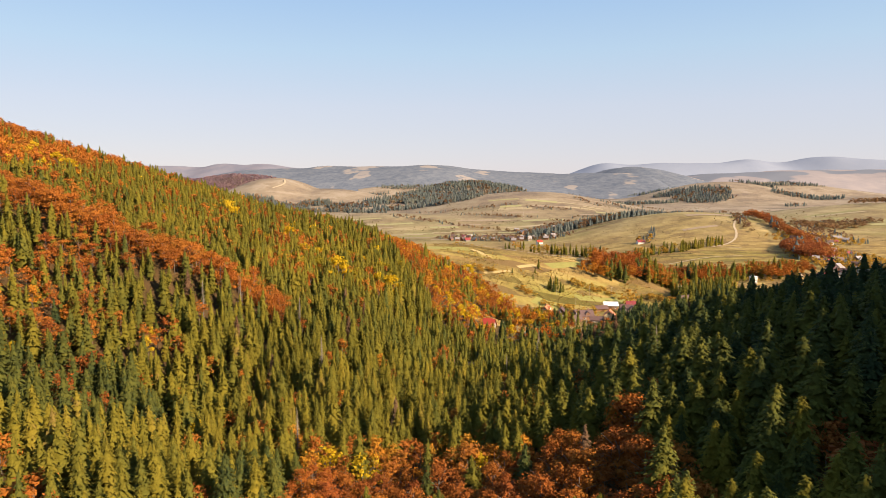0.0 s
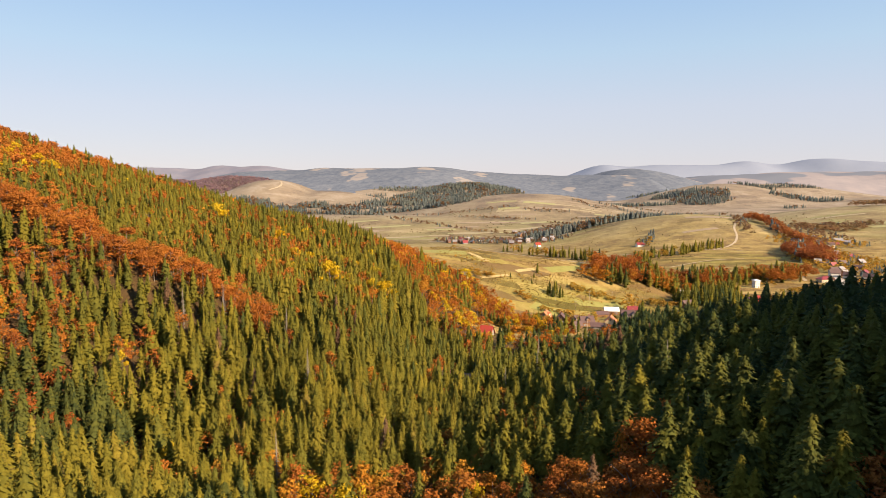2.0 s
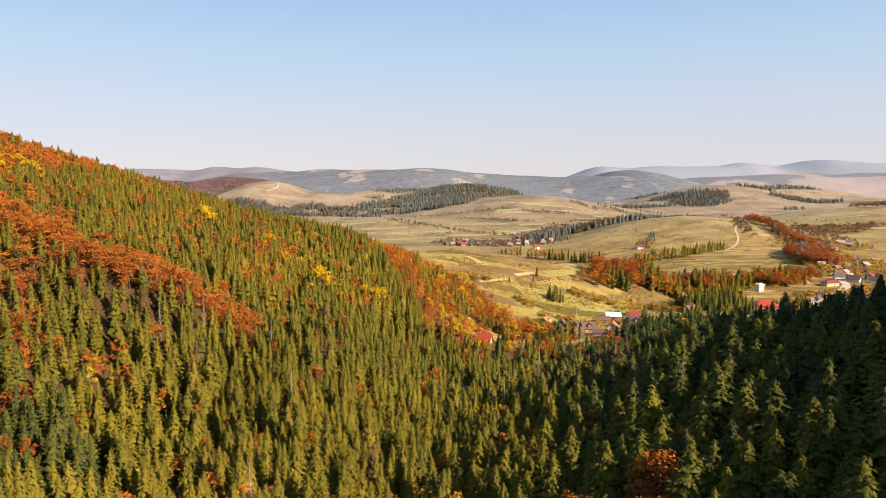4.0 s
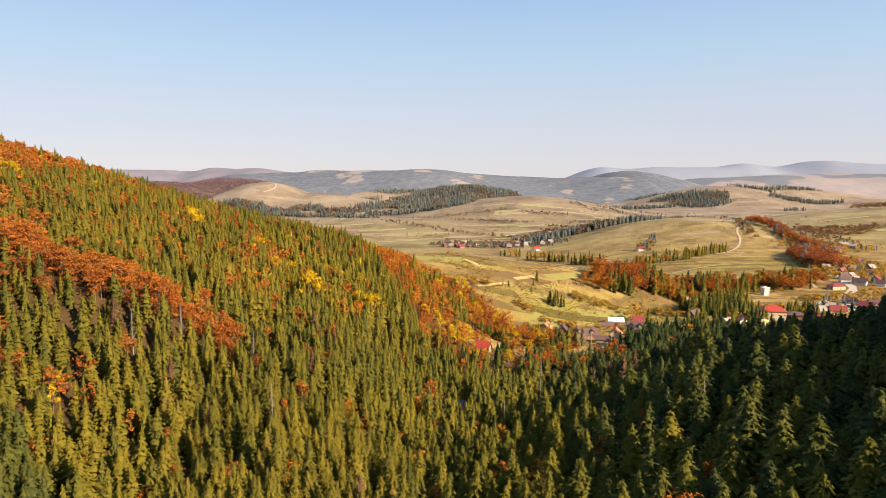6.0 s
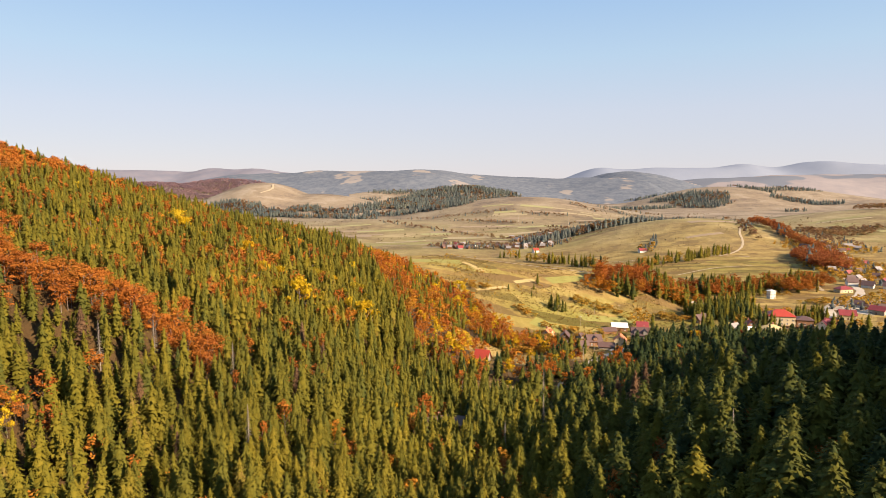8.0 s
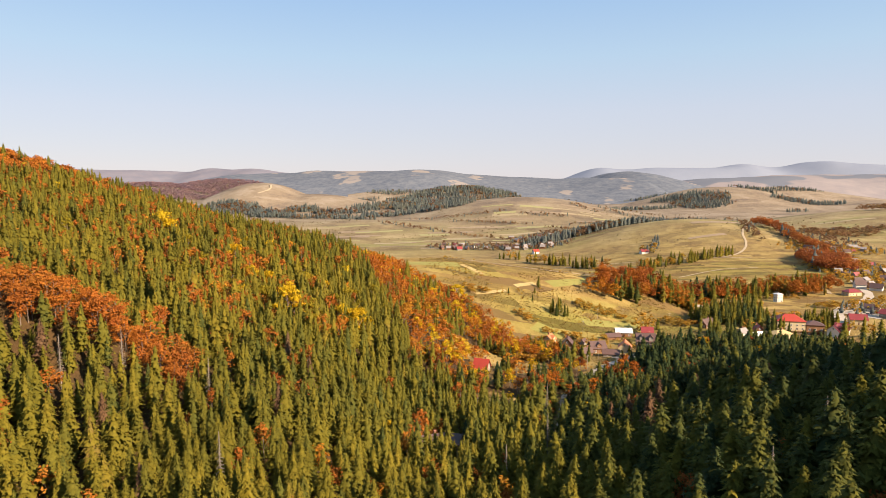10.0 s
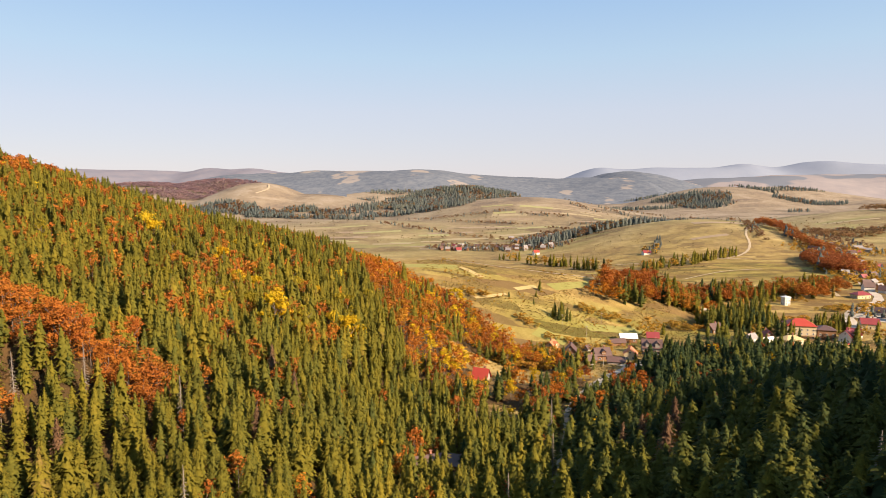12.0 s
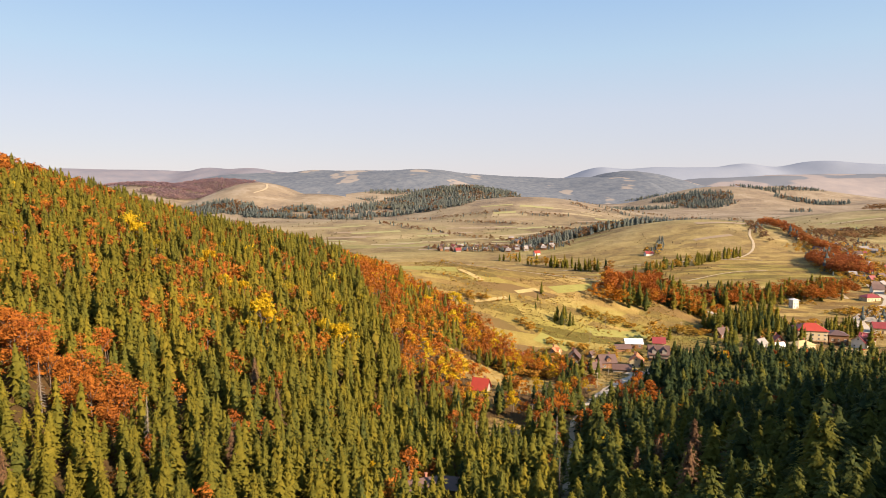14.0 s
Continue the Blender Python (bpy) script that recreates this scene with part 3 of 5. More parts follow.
def build_forest():
    at, leafy, h, tone = tree_places()
    near = near_stretch(at[:, 0], at[:, 1])
    s = ~leafy & ~near
    away = np.hypot(at[:, 0], at[:, 1] - 40)
    away = np.where((at[:, 1] < 225) & (at[:, 0] > -65) & (at[:, 0] < 105), 0.0, away)
    away = np.where(at[:, 1] < 66, 999.0, away)
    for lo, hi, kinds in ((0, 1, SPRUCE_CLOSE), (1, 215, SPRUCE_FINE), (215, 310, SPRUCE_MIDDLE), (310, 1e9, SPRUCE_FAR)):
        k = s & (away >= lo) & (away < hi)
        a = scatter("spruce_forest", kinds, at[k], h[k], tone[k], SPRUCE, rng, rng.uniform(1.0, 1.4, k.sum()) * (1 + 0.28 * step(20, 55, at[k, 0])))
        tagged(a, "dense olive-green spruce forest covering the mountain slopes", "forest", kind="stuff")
    a = scatter("spruce_trunks", [stem_template(0.85, 0.012, 3)], at[s], h[s], tone[s], BARK, rng)
    tagged(a, "grey-brown spruce trunks standing close in the forest", "forest", kind="stuff")
    b = leafy & ~near
    strip = leafy_strip(at[:, 0], at[:, 1])
    dice = rng.uniform(size=len(b))
    amber = b & (dice < np.where(strip, 0.45 + 0.25 * step(-20, 40, at[:, 0]), np.where(at[:, 0] < -60, 0.12, 0.3)))
    gold = amber & (dice < np.where(strip, 0.04 + 0.16 * step(-25, 30, at[:, 0]), 0.03))
    amber = amber & ~gold
    on_rib = b & (np.abs(at[:, 1] - rib_line(at[:, 0])) < 24) & (at[:, 0] < -60)
    k, gold = on_rib, gold & ~on_rib
    a = scatter("beech_rib", BEECH_DENSE, at[k] - (0, 0, 1.8), h[k] * 0.9, tone[k], BEECH, rng, rng.uniform(1.15, 1.45, k.sum()))
    tagged(a, "rust-orange beech wood along a rib of the mountain", "forest", kind="stuff")
    b = b & ~k
    amber = amber & b
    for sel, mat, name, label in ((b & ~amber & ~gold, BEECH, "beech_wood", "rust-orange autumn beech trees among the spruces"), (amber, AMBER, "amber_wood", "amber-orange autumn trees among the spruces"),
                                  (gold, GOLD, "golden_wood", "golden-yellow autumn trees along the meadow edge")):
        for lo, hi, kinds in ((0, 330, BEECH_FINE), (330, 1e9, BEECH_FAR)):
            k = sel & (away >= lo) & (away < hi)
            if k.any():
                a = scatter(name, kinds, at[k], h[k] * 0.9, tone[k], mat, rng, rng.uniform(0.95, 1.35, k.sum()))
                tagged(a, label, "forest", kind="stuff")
    b = leafy & ~near
    a = scatter("beech_trunks", [stem_template(0.75, 0.016, 3, 4, rng)], at[b], h[b] * 0.9, tone[b], BARK, rng)
    tagged(a, "grey beech trunks and limbs on the slope", "forest", kind="stuff")
    # nearest trees, one by one
    def models(name, crowns, stems, mat, label, group):
        out = []
        for k, (co, tri) in enumerate(crowns):
            t = thing(name, pose(0, 0, 0), label, "tree", group)
            st = stems[k % len(stems)]
            part_mesh("trunk", mesh_of("trunk", st[0], st[1], [BARK]), t, "grey-brown bark")
            part_mesh("crown", mesh_of("crown", co, tri, [mat], {"tone": np.zeros(len(co))}), t)
            out.append(t)
        return out
    sm = models("spruce_tree", SPRUCE_NEAR, [SPRUCE_STEM], SPRUCE, "tall olive-green spruce tree standing in the forest", "spruces in the nearest wood")
    bm_ = models("beech_tree", BEECH_NEAR, BEECH_STEM, BEECH, "rust-red autumn beech tree between the spruces", "beeches in the nearest wood")
    used = set()
    for i in np.where(near)[0]:
        pool = bm_ if leafy[i] else sm
        k = int(rng.integers(len(pool)))
        hh = h[i] * (0.92 if leafy[i] else 1.05)
        wide = hh * rng.uniform(1.15, 1.45) * (1.15 if at[i, 0] > 25 else 1.0)
        m = pose(*at[i], 0, 0, rng.uniform(0, 360)) @ Matrix.Diagonal((wide, wide, hh, 1))
        t = pool[k]
        if t.name in used:
            t = copy_thing(pool[k], pose(0, 0, 0))
        used.add(pool[k].name)
        t.matrix_basis = m


build_forest()


def single_trees(name, places, crowns, stems, mat, label, group, wide=1.0, category="tree"):
    """Trees that stand out, each its own thing: x, y, height."""
    first = {}
    for x, y, hh in places:
        k = int(rng.integers(len(crowns)))
        if k not in first:
            t = thing(name, pose(0, 0, 0), label, category, group)
            st = stems[k % len(stems)]
            part_mesh("trunk", mesh_of("trunk", st[0], st[1], [BARK]), t, "grey-brown bark")
            co, tri = crowns[k]
            part_mesh("crown", mesh_of("crown", co, tri, [mat], {"tone": np.zeros(len(co))}), t)
            first[k] = t
        else:
            t = copy_thing(first[k], pose(0, 0, 0))
        w = hh * wide * rng.uniform(0.9, 1.15)
        t.matrix_basis = pose(x, y, float(land(x, y)) - 0.3, 0, 0, rng.uniform(0, 360)) @ Matrix.Diagonal((w, w, hh, 1))


BEECH_MID = [crown_template(rng, 600, 0.036, 1.0) for _ in range(3)]
SPRUCE_MID = [spruce_template(rng, 110, 5, 0.17, 0.02) for _ in range(3)]
GOLDEN = [(-144, 423, 15), (-141, 426, 12), (-147, 427, 11), (-99, 406, 13), (-57, 341, 16), (-55, 344, 13), (-51, 396, 11), (-29, 353, 14), (-26, 357, 11), (-75, 379, 11), (-63, 368, 12),
          (-37, 360, 11), (-240, 397, 14), (-234, 402, 12), (20, 515, 12), (25, 519, 11), (62, 300, 9), (-85, 385, 10)]
LIMES = [(-39, 392, 12), (-48, 354, 12), (-111, 414, 11), (-90, 367, 11), (-43, 374, 12), (-29, 421, 11), (-68, 418, 11), (-159, 360, 12), (-31, 376, 12), (-109, 386, 10), (-104, 351, 11), (-82, 405, 10), (-60, 400, 11), (-52, 380, 10), (-70, 352, 11),
         (-125, 410, 11), (-117, 430, 11), (-95, 425, 10), (-36, 402, 10), (-132, 380, 10), (-45, 335, 10), (-150, 395, 10), (-20, 392, 10), (-78, 340, 10)]
single_trees("birch_tree", [(x, y, 1.25 * h) for x, y, h in GOLDEN], BEECH_MID, BEECH_STEM, GOLD, "bright golden-yellow autumn birch tree on the wooded slope", "golden trees on the slope")
single_trees("birch_tree", [(x, y, 1.2 * h) for x, y, h in LIMES], BEECH_MID, BEECH_STEM, LIME, "yellow-green autumn birch tree among the spruces", "fading trees on the slope")
single_trees("fir_tree", [(-14, 509, 20), (2, 503, 16), (-30, 520, 15), (97, 538, 14), (93, 541, 11), (101, 536, 11), (95, 535, 10), (99, 542, 12), (91, 538, 8), (104, 539, 8), (89, 584, 10), (84, 570, 6), (80, 555, 5), (62, 560, 5)],
             SPRUCE_MID, [SPRUCE_STEM], SPRUCE, "dark green fir tree standing alone on the dry meadow", "firs on the meadow", 1.3)


def dead_spruce(x, y, h):
    t = thing("dead_spruce", pose(x, y, float(land(x, y)) - 0.3, 0, 0, rng.uniform(0, 360)), "bare grey dead spruce with broken twigs in the forest", "tree", "dead spruces")
    co, tri = stem_template(1.0, 0.012, 6)
    part_mesh("trunk", mesh_of("trunk", co * h, tri, [DEAD]), t)
    co, tri, n0 = [], [], 0
    for i in range(70):
        a, z = i * 2.4, 0.25 + 0.72 * i / 70
        r = 0.115 * (1 - z) + 0.012
        r *= rng.uniform(0.6, 1.2)
        c, s = math.cos(a), math.sin(a)
        tip = np.array([c * r, s * r, z - r * 0.35])
        b = np.array([0, 0, z])
        w = np.array([-s, c, 0]) * 0.008
        u = np.array([0, 0, 0.009])
        co += [b + w, b - w, b + u, tip]
        tri += [(n0, n0 + 1, n0 + 3), (n0 + 1, n0 + 2, n0 + 3), (n0 + 2, n0, n0 + 3)]
        n0 += 4
        for sg in (-1, 1):
            m_ = b + (tip - b) * 0.55
            e = m_ + np.array([math.cos(a + sg * 0.8), math.sin(a + sg * 0.8), -0.5]) * r * 0.4
            co += [m_ + u * 0.6, m_ - u * 0.6, e]
            tri += [(n0, n0 + 1, n0 + 2)]
            n0 += 3
    part_mesh("branch_whorl", mesh_of("branch_whorl", np.array(co) * h, np.array(tri), [DEAD]), t)


for q in [(59, 171, 20), (78, 188, 19), (-41, 208, 18), (-80, 246, 15), (-91, 236, 15), (46, 297, 19), (-36, 150, 16), (40, 262, 16), (54, 144, 15), (-57, 247, 16), (24, 232, 16)]:
    dead_spruce(*q)
single_trees("withered_spruce", [(71, 254, 19), (62, 253, 17), (57, 254, 16), (60, 230, 21), (-35, 276, 15), (-37, 244, 15), (84, 260, 16), (-46, 293, 14), (-57, 205, 15), (-14, 178, 15), (30, 128, 15), (95, 240, 17), (-75, 225, 13), (-98, 240, 13)],
             SPRUCE_MID, [SPRUCE_STEM], RUSSET, "withered grey-brown spruce losing its needles in the forest", "withered spruces", 1.1)


# ---- woods in the middle distance ----
def oval(n_gap, cx, cy, sx, sy, turn=0.0):
    p = grid_points(rng, cx - 1.1 * max(sx, sy), cx + 1.1 * max(sx, sy), cy - 1.1 * max(sx, sy), cy + 1.1 * max(sx, sy), n_gap)
    c, s = math.cos(radians(turn)), math.sin(radians(turn))
    u, v = (p[:, 0] - cx) * c + (p[:, 1] - cy) * s, -(p[:, 0] - cx) * s + (p[:, 1] - cy) * c
    r = (u / sx) ** 2 + (v / sy) ** 2 + 0.28 * wave(p[:, 0], p[:, 1], 0.16 * (sx + sy) + 3, cx)
    return p[rng.uniform(size=len(p)) < np.clip((1.12 - r) * 2.4, 0, 1)]


def grove(name, ovals, leafy, height, conifers, leaves, needle, leaf, label, w=1.2):
    """A wood of one or more ovals: gap, centre, half sizes, turn. leafy: the share of broadleaved trees."""
    p = np.concatenate([oval(*o) for o in ovals])
    p = p[~((np.abs(p[:, 0] - 328) < 13) & (p[:, 1] < 668) & (p[:, 1] > 560))]
    at = np.stack([p[:, 0], p[:, 1], land(p[:, 0], p[:, 1]) - 0.4], 1)
    h = height * rng.uniform(0.7, 1.25, len(p))
    tone = np.clip(0.5 + 0.3 * wave(p[:, 0], p[:, 1], 40, 5.0) + rng.normal(0, 0.2, len(p)), 0, 0.999)
    b = rng.uniform(size=len(p)) < np.clip(leafy + 0.35 * wave(p[:, 0], p[:, 1], 25, 2.0) * (0 < leafy < 1), 0, 1)
    if (~b).any():
        tagged(scatter(name, conifers, at[~b], h[~b], tone[~b], needle, rng, w * rng.uniform(0.95, 1.25, (~b).sum())), label, "wood", kind="stuff")
    if b.any():
        tagged(scatter(name, leaves, at[b], h[b] * 0.85, tone[b], leaf, rng, w * rng.uniform(1.0, 1.35, b.sum())), label, "wood", kind="stuff")


grove("village_wood", [(6, 168, 618, 24, 26, 0), (6, 206, 634, 34, 30, 10)], 0.7, 18, SPRUCE_FAR, BEECH_FINE, SPRUCE, BEECH,
      "rust-red beech wood with a few spruces behind the village")
grove("amber_trees", [(10, 160, 608, 26, 22, 0), (11, 210, 622, 38, 24, 10), (8, 140, 600, 10, 12, 0)], 1.0, 15, SPRUCE_FAR, BEECH_FINE, SPRUCE, AMBER,
      "amber and golden trees along the edge of the beech wood")
grove("village_wood", [(6, 262, 680, 40, 22, 10), (6, 308, 692, 34, 20, 5)], 0.3, 18, SPRUCE_FAR, BEECH_FINE, SPRUCE, BEECH,
      "green spruces mixed with red beeches behind the village")
grove("village_wood", [(6.5, 372, 712, 30, 24, 10), (6.5, 412, 735, 22, 22, 0), (6.5, 345, 716, 16, 12, 0)], 0.9, 17, SPRUCE_FAR, BEECH_FINE, SPRUCE, BEECH,
      "red-brown beech wood above the village road")
grove("spruce_grove", [(6, 245, 572, 32, 20, 0), (6, 262, 533, 12, 6, 0), (6, 310, 560, 14, 8, 0), (7, 305, 560, 22, 10, 30), (7, 220, 530, 25, 8, 0), (8, 330, 520, 40, 6, 0), (8, 160, 535, 16, 8, 30)], 0.1, 14, SPRUCE_FAR, BEECH_FAR, SPRUCE, SHRUB,
      "small green spruce grove beside the village houses")
grove("spruce_grove", [(6, 272, 612, 20, 15, 10), (6, 250, 588, 22, 12, 0), (6.5, 225, 575, 16, 10, 0)], 0.15, 16, SPRUCE_FAR, BEECH_FAR, SPRUCE, SHRUB,
      "dark green spruces standing between the village houses")
grove("hillside_row", [(8, 330, 945, 55, 10, 30), (8, 410, 1000, 50, 9, 28), (9, 275, 890, 30, 10, 10)], 0.18, 16, SPRUCE_FAR, BEECH_FAR, SPRUCE, SHRUB,
      "row of dark spruces along the grassy hillside")
grove("crest_row", [(8, 180, 1060, 40, 10, -45), (8, 228, 982, 34, 9, -45), (9, 130, 1130, 30, 8, -30)], 0.2, 17, SPRUCE_FAR, BEECH_FAR, SPRUCE, SHRUB,
      "row of dark spruces behind the crest of the meadow")
grove("gully_wood", [(6.5, 545, 945, 34, 72, -22), (6.5, 512, 872, 24, 30, 0), (7, 612, 1130, 13, 90, 0), (7, 622, 1230, 18, 40, 20)], 0.97, 18, SPRUCE_TINY, BEECH_FAR, HAZED_SPRUCE, DULL_BEECH,
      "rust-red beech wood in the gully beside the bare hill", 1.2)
grove("valley_scrub", [(13, 700, 1180, 60, 60, 0), (12, 640, 1090, 30, 60, -10)], 0.9, 9, SPRUCE_TINY, BEECH_TINY, HAZED_SPRUCE, HAZED_BEECH,
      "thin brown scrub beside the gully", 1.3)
grove("conifer_belt", [(7.5, 330, 1370, 190, 30, 30), (8, 480, 1450, 90, 24, 8), (10, 600, 1440, 80, 12, -10)], 0.04, 17, SPRUCE_TINY, BEECH_TINY, HAZED_SPRUCE, HAZED_BEECH,
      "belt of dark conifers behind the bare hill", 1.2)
grove("hut_row", [(9, 372, 1120, 8, 50, -25), (9, 345, 1085, 14, 10, 0)], 0.35, 13, SPRUCE_TINY, BEECH_TINY, HAZED_SPRUCE, SHRUB,
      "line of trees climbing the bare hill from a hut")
grove("valley_scrub", [(10, 560, 1180, 14, 70, -15), (13, 130, 1330, 130, 16, -25), (13, 20, 1560, 230, 14, -38), (12, 250, 1470, 40, 90, -10)], 0.85, 10, SPRUCE_TINY, BEECH_TINY, HAZED_SPRUCE, HAZED_BEECH,
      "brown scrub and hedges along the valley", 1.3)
grove("distant_wood", [(9, -690, 2090, 130, 60, 5), (9, -520, 2040, 110, 56, -15), (9, -430, 2120, 60, 34, 20), (12, -300, 2090, 90, 40, 10), (13, -350, 1960, 110, 34, -8), (12, -170, 2170, 110, 60, 15)], 0.25, 15, SPRUCE_TINY, BEECH_TINY, HAZED_SPRUCE, HAZED_BEECH,
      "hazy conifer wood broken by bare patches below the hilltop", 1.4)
grove("distant_wood", [(11, -20, 2190, 150, 95, 10), (11, 110, 2260, 150, 80, 0), (12, -120, 2020, 110, 40, -10), (12, 50, 1990, 80, 36, 15), (13, -230, 1900, 60, 26, 0), (11, 90, 2370, 260, 120, 0), (11, 150, 2480, 170, 60, 0)], 0.1, 15, SPRUCE_TINY, BEECH_TINY, HAZED_SPRUCE, HAZED_BEECH,
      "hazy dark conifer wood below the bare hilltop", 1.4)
grove("distant_wood", [(11, 1030, 2500, 120, 110, 20), (12, 930, 2590, 70, 40, 0), (12, 1420, 2480, 140, 36, -15), (12, 1300, 2650, 110, 18, -20), (12, 760, 2420, 150, 30, 10), (13, 1500, 2850, 240, 26, -20), (13, 880, 2900, 170, 50, 0)], 0.08, 15, SPRUCE_TINY, BEECH_TINY, HAZED_SPRUCE, HAZED_BEECH,
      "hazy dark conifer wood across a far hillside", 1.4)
grove("distant_wood", [(13, -120, 2850, 160, 30, 0), (13, 150, 2830, 130, 40, 0), (13, -300, 2740, 70, 26, 10), (13, 1700, 3150, 200, 30, 0), (13, 1250, 2240, 60, 14, 10)], 0.15, 14, SPRUCE_TINY, BEECH_TINY, HAZED_SPRUCE, HAZED_BEECH,
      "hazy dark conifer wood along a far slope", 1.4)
grove("plum_wood", [(11, -1020, 2600, 300, 90, 0), (11, -860, 2700, 200, 80, 0), (11, -760, 2560, 70, 60, 20), (12, -940, 2420, 130, 60, 0)], 1.0, 15, SPRUCE_TINY, BEECH_TINY, HAZED_SPRUCE, HAZED_PLUM,
      "hazy purple-brown beech wood on the slope behind the bare hilltop", 1.5)
grove("valley_scrub", [(10, 330, 1560, 14, 120, 35), (10, 150, 1720, 120, 12, -20), (11, 420, 1680, 90, 10, 20), (12, 60, 1830, 160, 16, 0), (9, 700, 1330, 160, 12, 10), (10, 900, 1360, 150, 14, -12)], 0.75, 8, SPRUCE_TINY, BEECH_TINY, HAZED_SPRUCE, HAZED_BEECH,
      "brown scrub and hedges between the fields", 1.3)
grove("hedge", [(11, 430, 1900, 10, 70, 30), (11, 520, 1900, 10, 60, 35), (12, 300, 1780, 80, 14, -10), (14, 620, 1960, 12, 90, 40), (13, 640, 1820, 120, 10, 15)], 0.6, 9, SPRUCE_TINY, BEECH_TINY, HAZED_SPRUCE, HAZED_BEECH,
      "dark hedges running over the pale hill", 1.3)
grove("brown_wood", [(15, 1180, 1600, 160, 70, 0), (14, 800, 1300, 120, 40, 20)], 1.0, 15, SPRUCE_TINY, BEECH_TINY, HAZED_SPRUCE, HAZED_BEECH,
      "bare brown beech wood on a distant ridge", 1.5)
grove("meadow_scrub", [(4.5, 52, 452, 34, 16, -50), (5, 36, 551, 12, 5, 0), (5, 130, 560, 22, 8, -10), (5, 70, 520, 12, 5, -40), (5, 196, 560, 20, 10, 10), (5, 20, 420, 12, 8, 0), (4, 5, 470, 20, 8, -45), (4.5, 40, 480, 9, 5, 0), (4, 78, 470, 14, 6, -30), (5, 100, 500, 10, 5, 0), (6, 365, 640, 30, 8, 10), (6, 345, 680, 16, 6, 0), (6, 300, 600, 26, 7, 0)], 1.0, 5.5, SPRUCE_FAR, BUSH, SPRUCE, SHRUB,
      "golden-brown autumn bushes along the meadow edge", 1.5)


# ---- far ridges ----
# ridge colour with distance haze painted in, plus patches of a second tone
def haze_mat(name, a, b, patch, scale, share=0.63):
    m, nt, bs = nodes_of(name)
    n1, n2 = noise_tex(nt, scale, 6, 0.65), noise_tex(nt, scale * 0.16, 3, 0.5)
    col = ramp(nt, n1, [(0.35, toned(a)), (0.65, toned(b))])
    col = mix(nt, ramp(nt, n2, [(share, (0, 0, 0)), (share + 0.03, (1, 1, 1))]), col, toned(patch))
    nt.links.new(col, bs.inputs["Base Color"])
    bs.inputs["Roughness"].default_value = 1.0
    bs.inputs["Specular IOR Level"].default_value = 0.0
    return m


def ridge(name, dist, depth, x0, x1, floor, level, humps, mat, rough, label):
    """A far ridge: it rises from the plain over depth metres to a crest at dist; its surface is the ragged top of a wood."""
    def shape(X, V):
        top = level + sum(hh * np.exp(-0.5 * ((X - cx) / s) ** 2) for cx, s, hh in humps)
        k = np.sin(np.clip(V, 0, 1) * 1.5708) ** 1.3 * np.where(V > 1, 1 - 2.0 * (V - 1) ** 2, 1)
        k = k * (1 + 0.13 * np.sin(X / 170 + 3 * V) * np.sin(np.clip(V, 0, 1) * 3.14)) * step(x0, x0 + 900, X) * (1 - step(x1 - 250, x1, X))
        Y = dist - depth * (1 - V) + 60 * np.sin(X / 310)
        return Y, floor + (top - floor) * k + rough * 2.0 * wave(X, Y, 70, 2.0)
    xs, vs = np.linspace(x0, x1, 420), np.linspace(0, 1.1, 44)
    X, V = np.meshgrid(xs, vs)
    Y, Z = shape(X, V)
    Z = Z + rng.uniform(-1, 1, Z.shape) * rough * np.clip(V - 0.6, 0.05, 0.5)
    i = np.arange(X.size).reshape(X.shape)
    f = np.stack([i[:-1, :-1], i[:-1, 1:], i[1:, 1:], i[1:, :-1]], -1).reshape(-1, 4)
    ob = new(name, mesh_of(name, np.stack([X, Y, Z], -1).reshape(-1, 3), f, [mat], smooth=True))
    tagged(ob, label, "ridge", kind="structure")


# the blue and lilac casts here are haze put into the base colours
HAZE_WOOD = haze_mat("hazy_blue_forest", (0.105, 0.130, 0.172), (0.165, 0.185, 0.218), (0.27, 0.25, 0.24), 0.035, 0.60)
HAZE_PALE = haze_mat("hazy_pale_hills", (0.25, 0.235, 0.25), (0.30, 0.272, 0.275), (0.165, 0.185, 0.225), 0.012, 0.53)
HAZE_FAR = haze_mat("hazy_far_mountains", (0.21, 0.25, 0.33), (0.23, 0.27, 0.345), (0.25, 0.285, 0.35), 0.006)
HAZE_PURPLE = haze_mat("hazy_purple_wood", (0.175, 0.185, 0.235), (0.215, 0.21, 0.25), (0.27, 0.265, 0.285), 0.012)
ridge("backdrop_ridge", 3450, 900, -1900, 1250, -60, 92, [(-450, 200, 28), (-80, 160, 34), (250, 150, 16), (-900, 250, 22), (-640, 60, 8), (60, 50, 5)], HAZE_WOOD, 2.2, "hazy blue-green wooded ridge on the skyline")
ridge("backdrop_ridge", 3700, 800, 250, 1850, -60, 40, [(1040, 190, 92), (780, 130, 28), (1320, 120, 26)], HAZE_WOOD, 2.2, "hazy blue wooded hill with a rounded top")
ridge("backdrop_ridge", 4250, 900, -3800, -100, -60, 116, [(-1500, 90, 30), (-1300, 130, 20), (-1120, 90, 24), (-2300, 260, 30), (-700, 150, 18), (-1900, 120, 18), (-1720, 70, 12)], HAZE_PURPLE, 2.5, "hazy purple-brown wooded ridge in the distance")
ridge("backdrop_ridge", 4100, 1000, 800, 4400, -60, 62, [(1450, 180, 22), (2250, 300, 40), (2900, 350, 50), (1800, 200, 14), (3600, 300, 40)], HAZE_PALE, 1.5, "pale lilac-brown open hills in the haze")
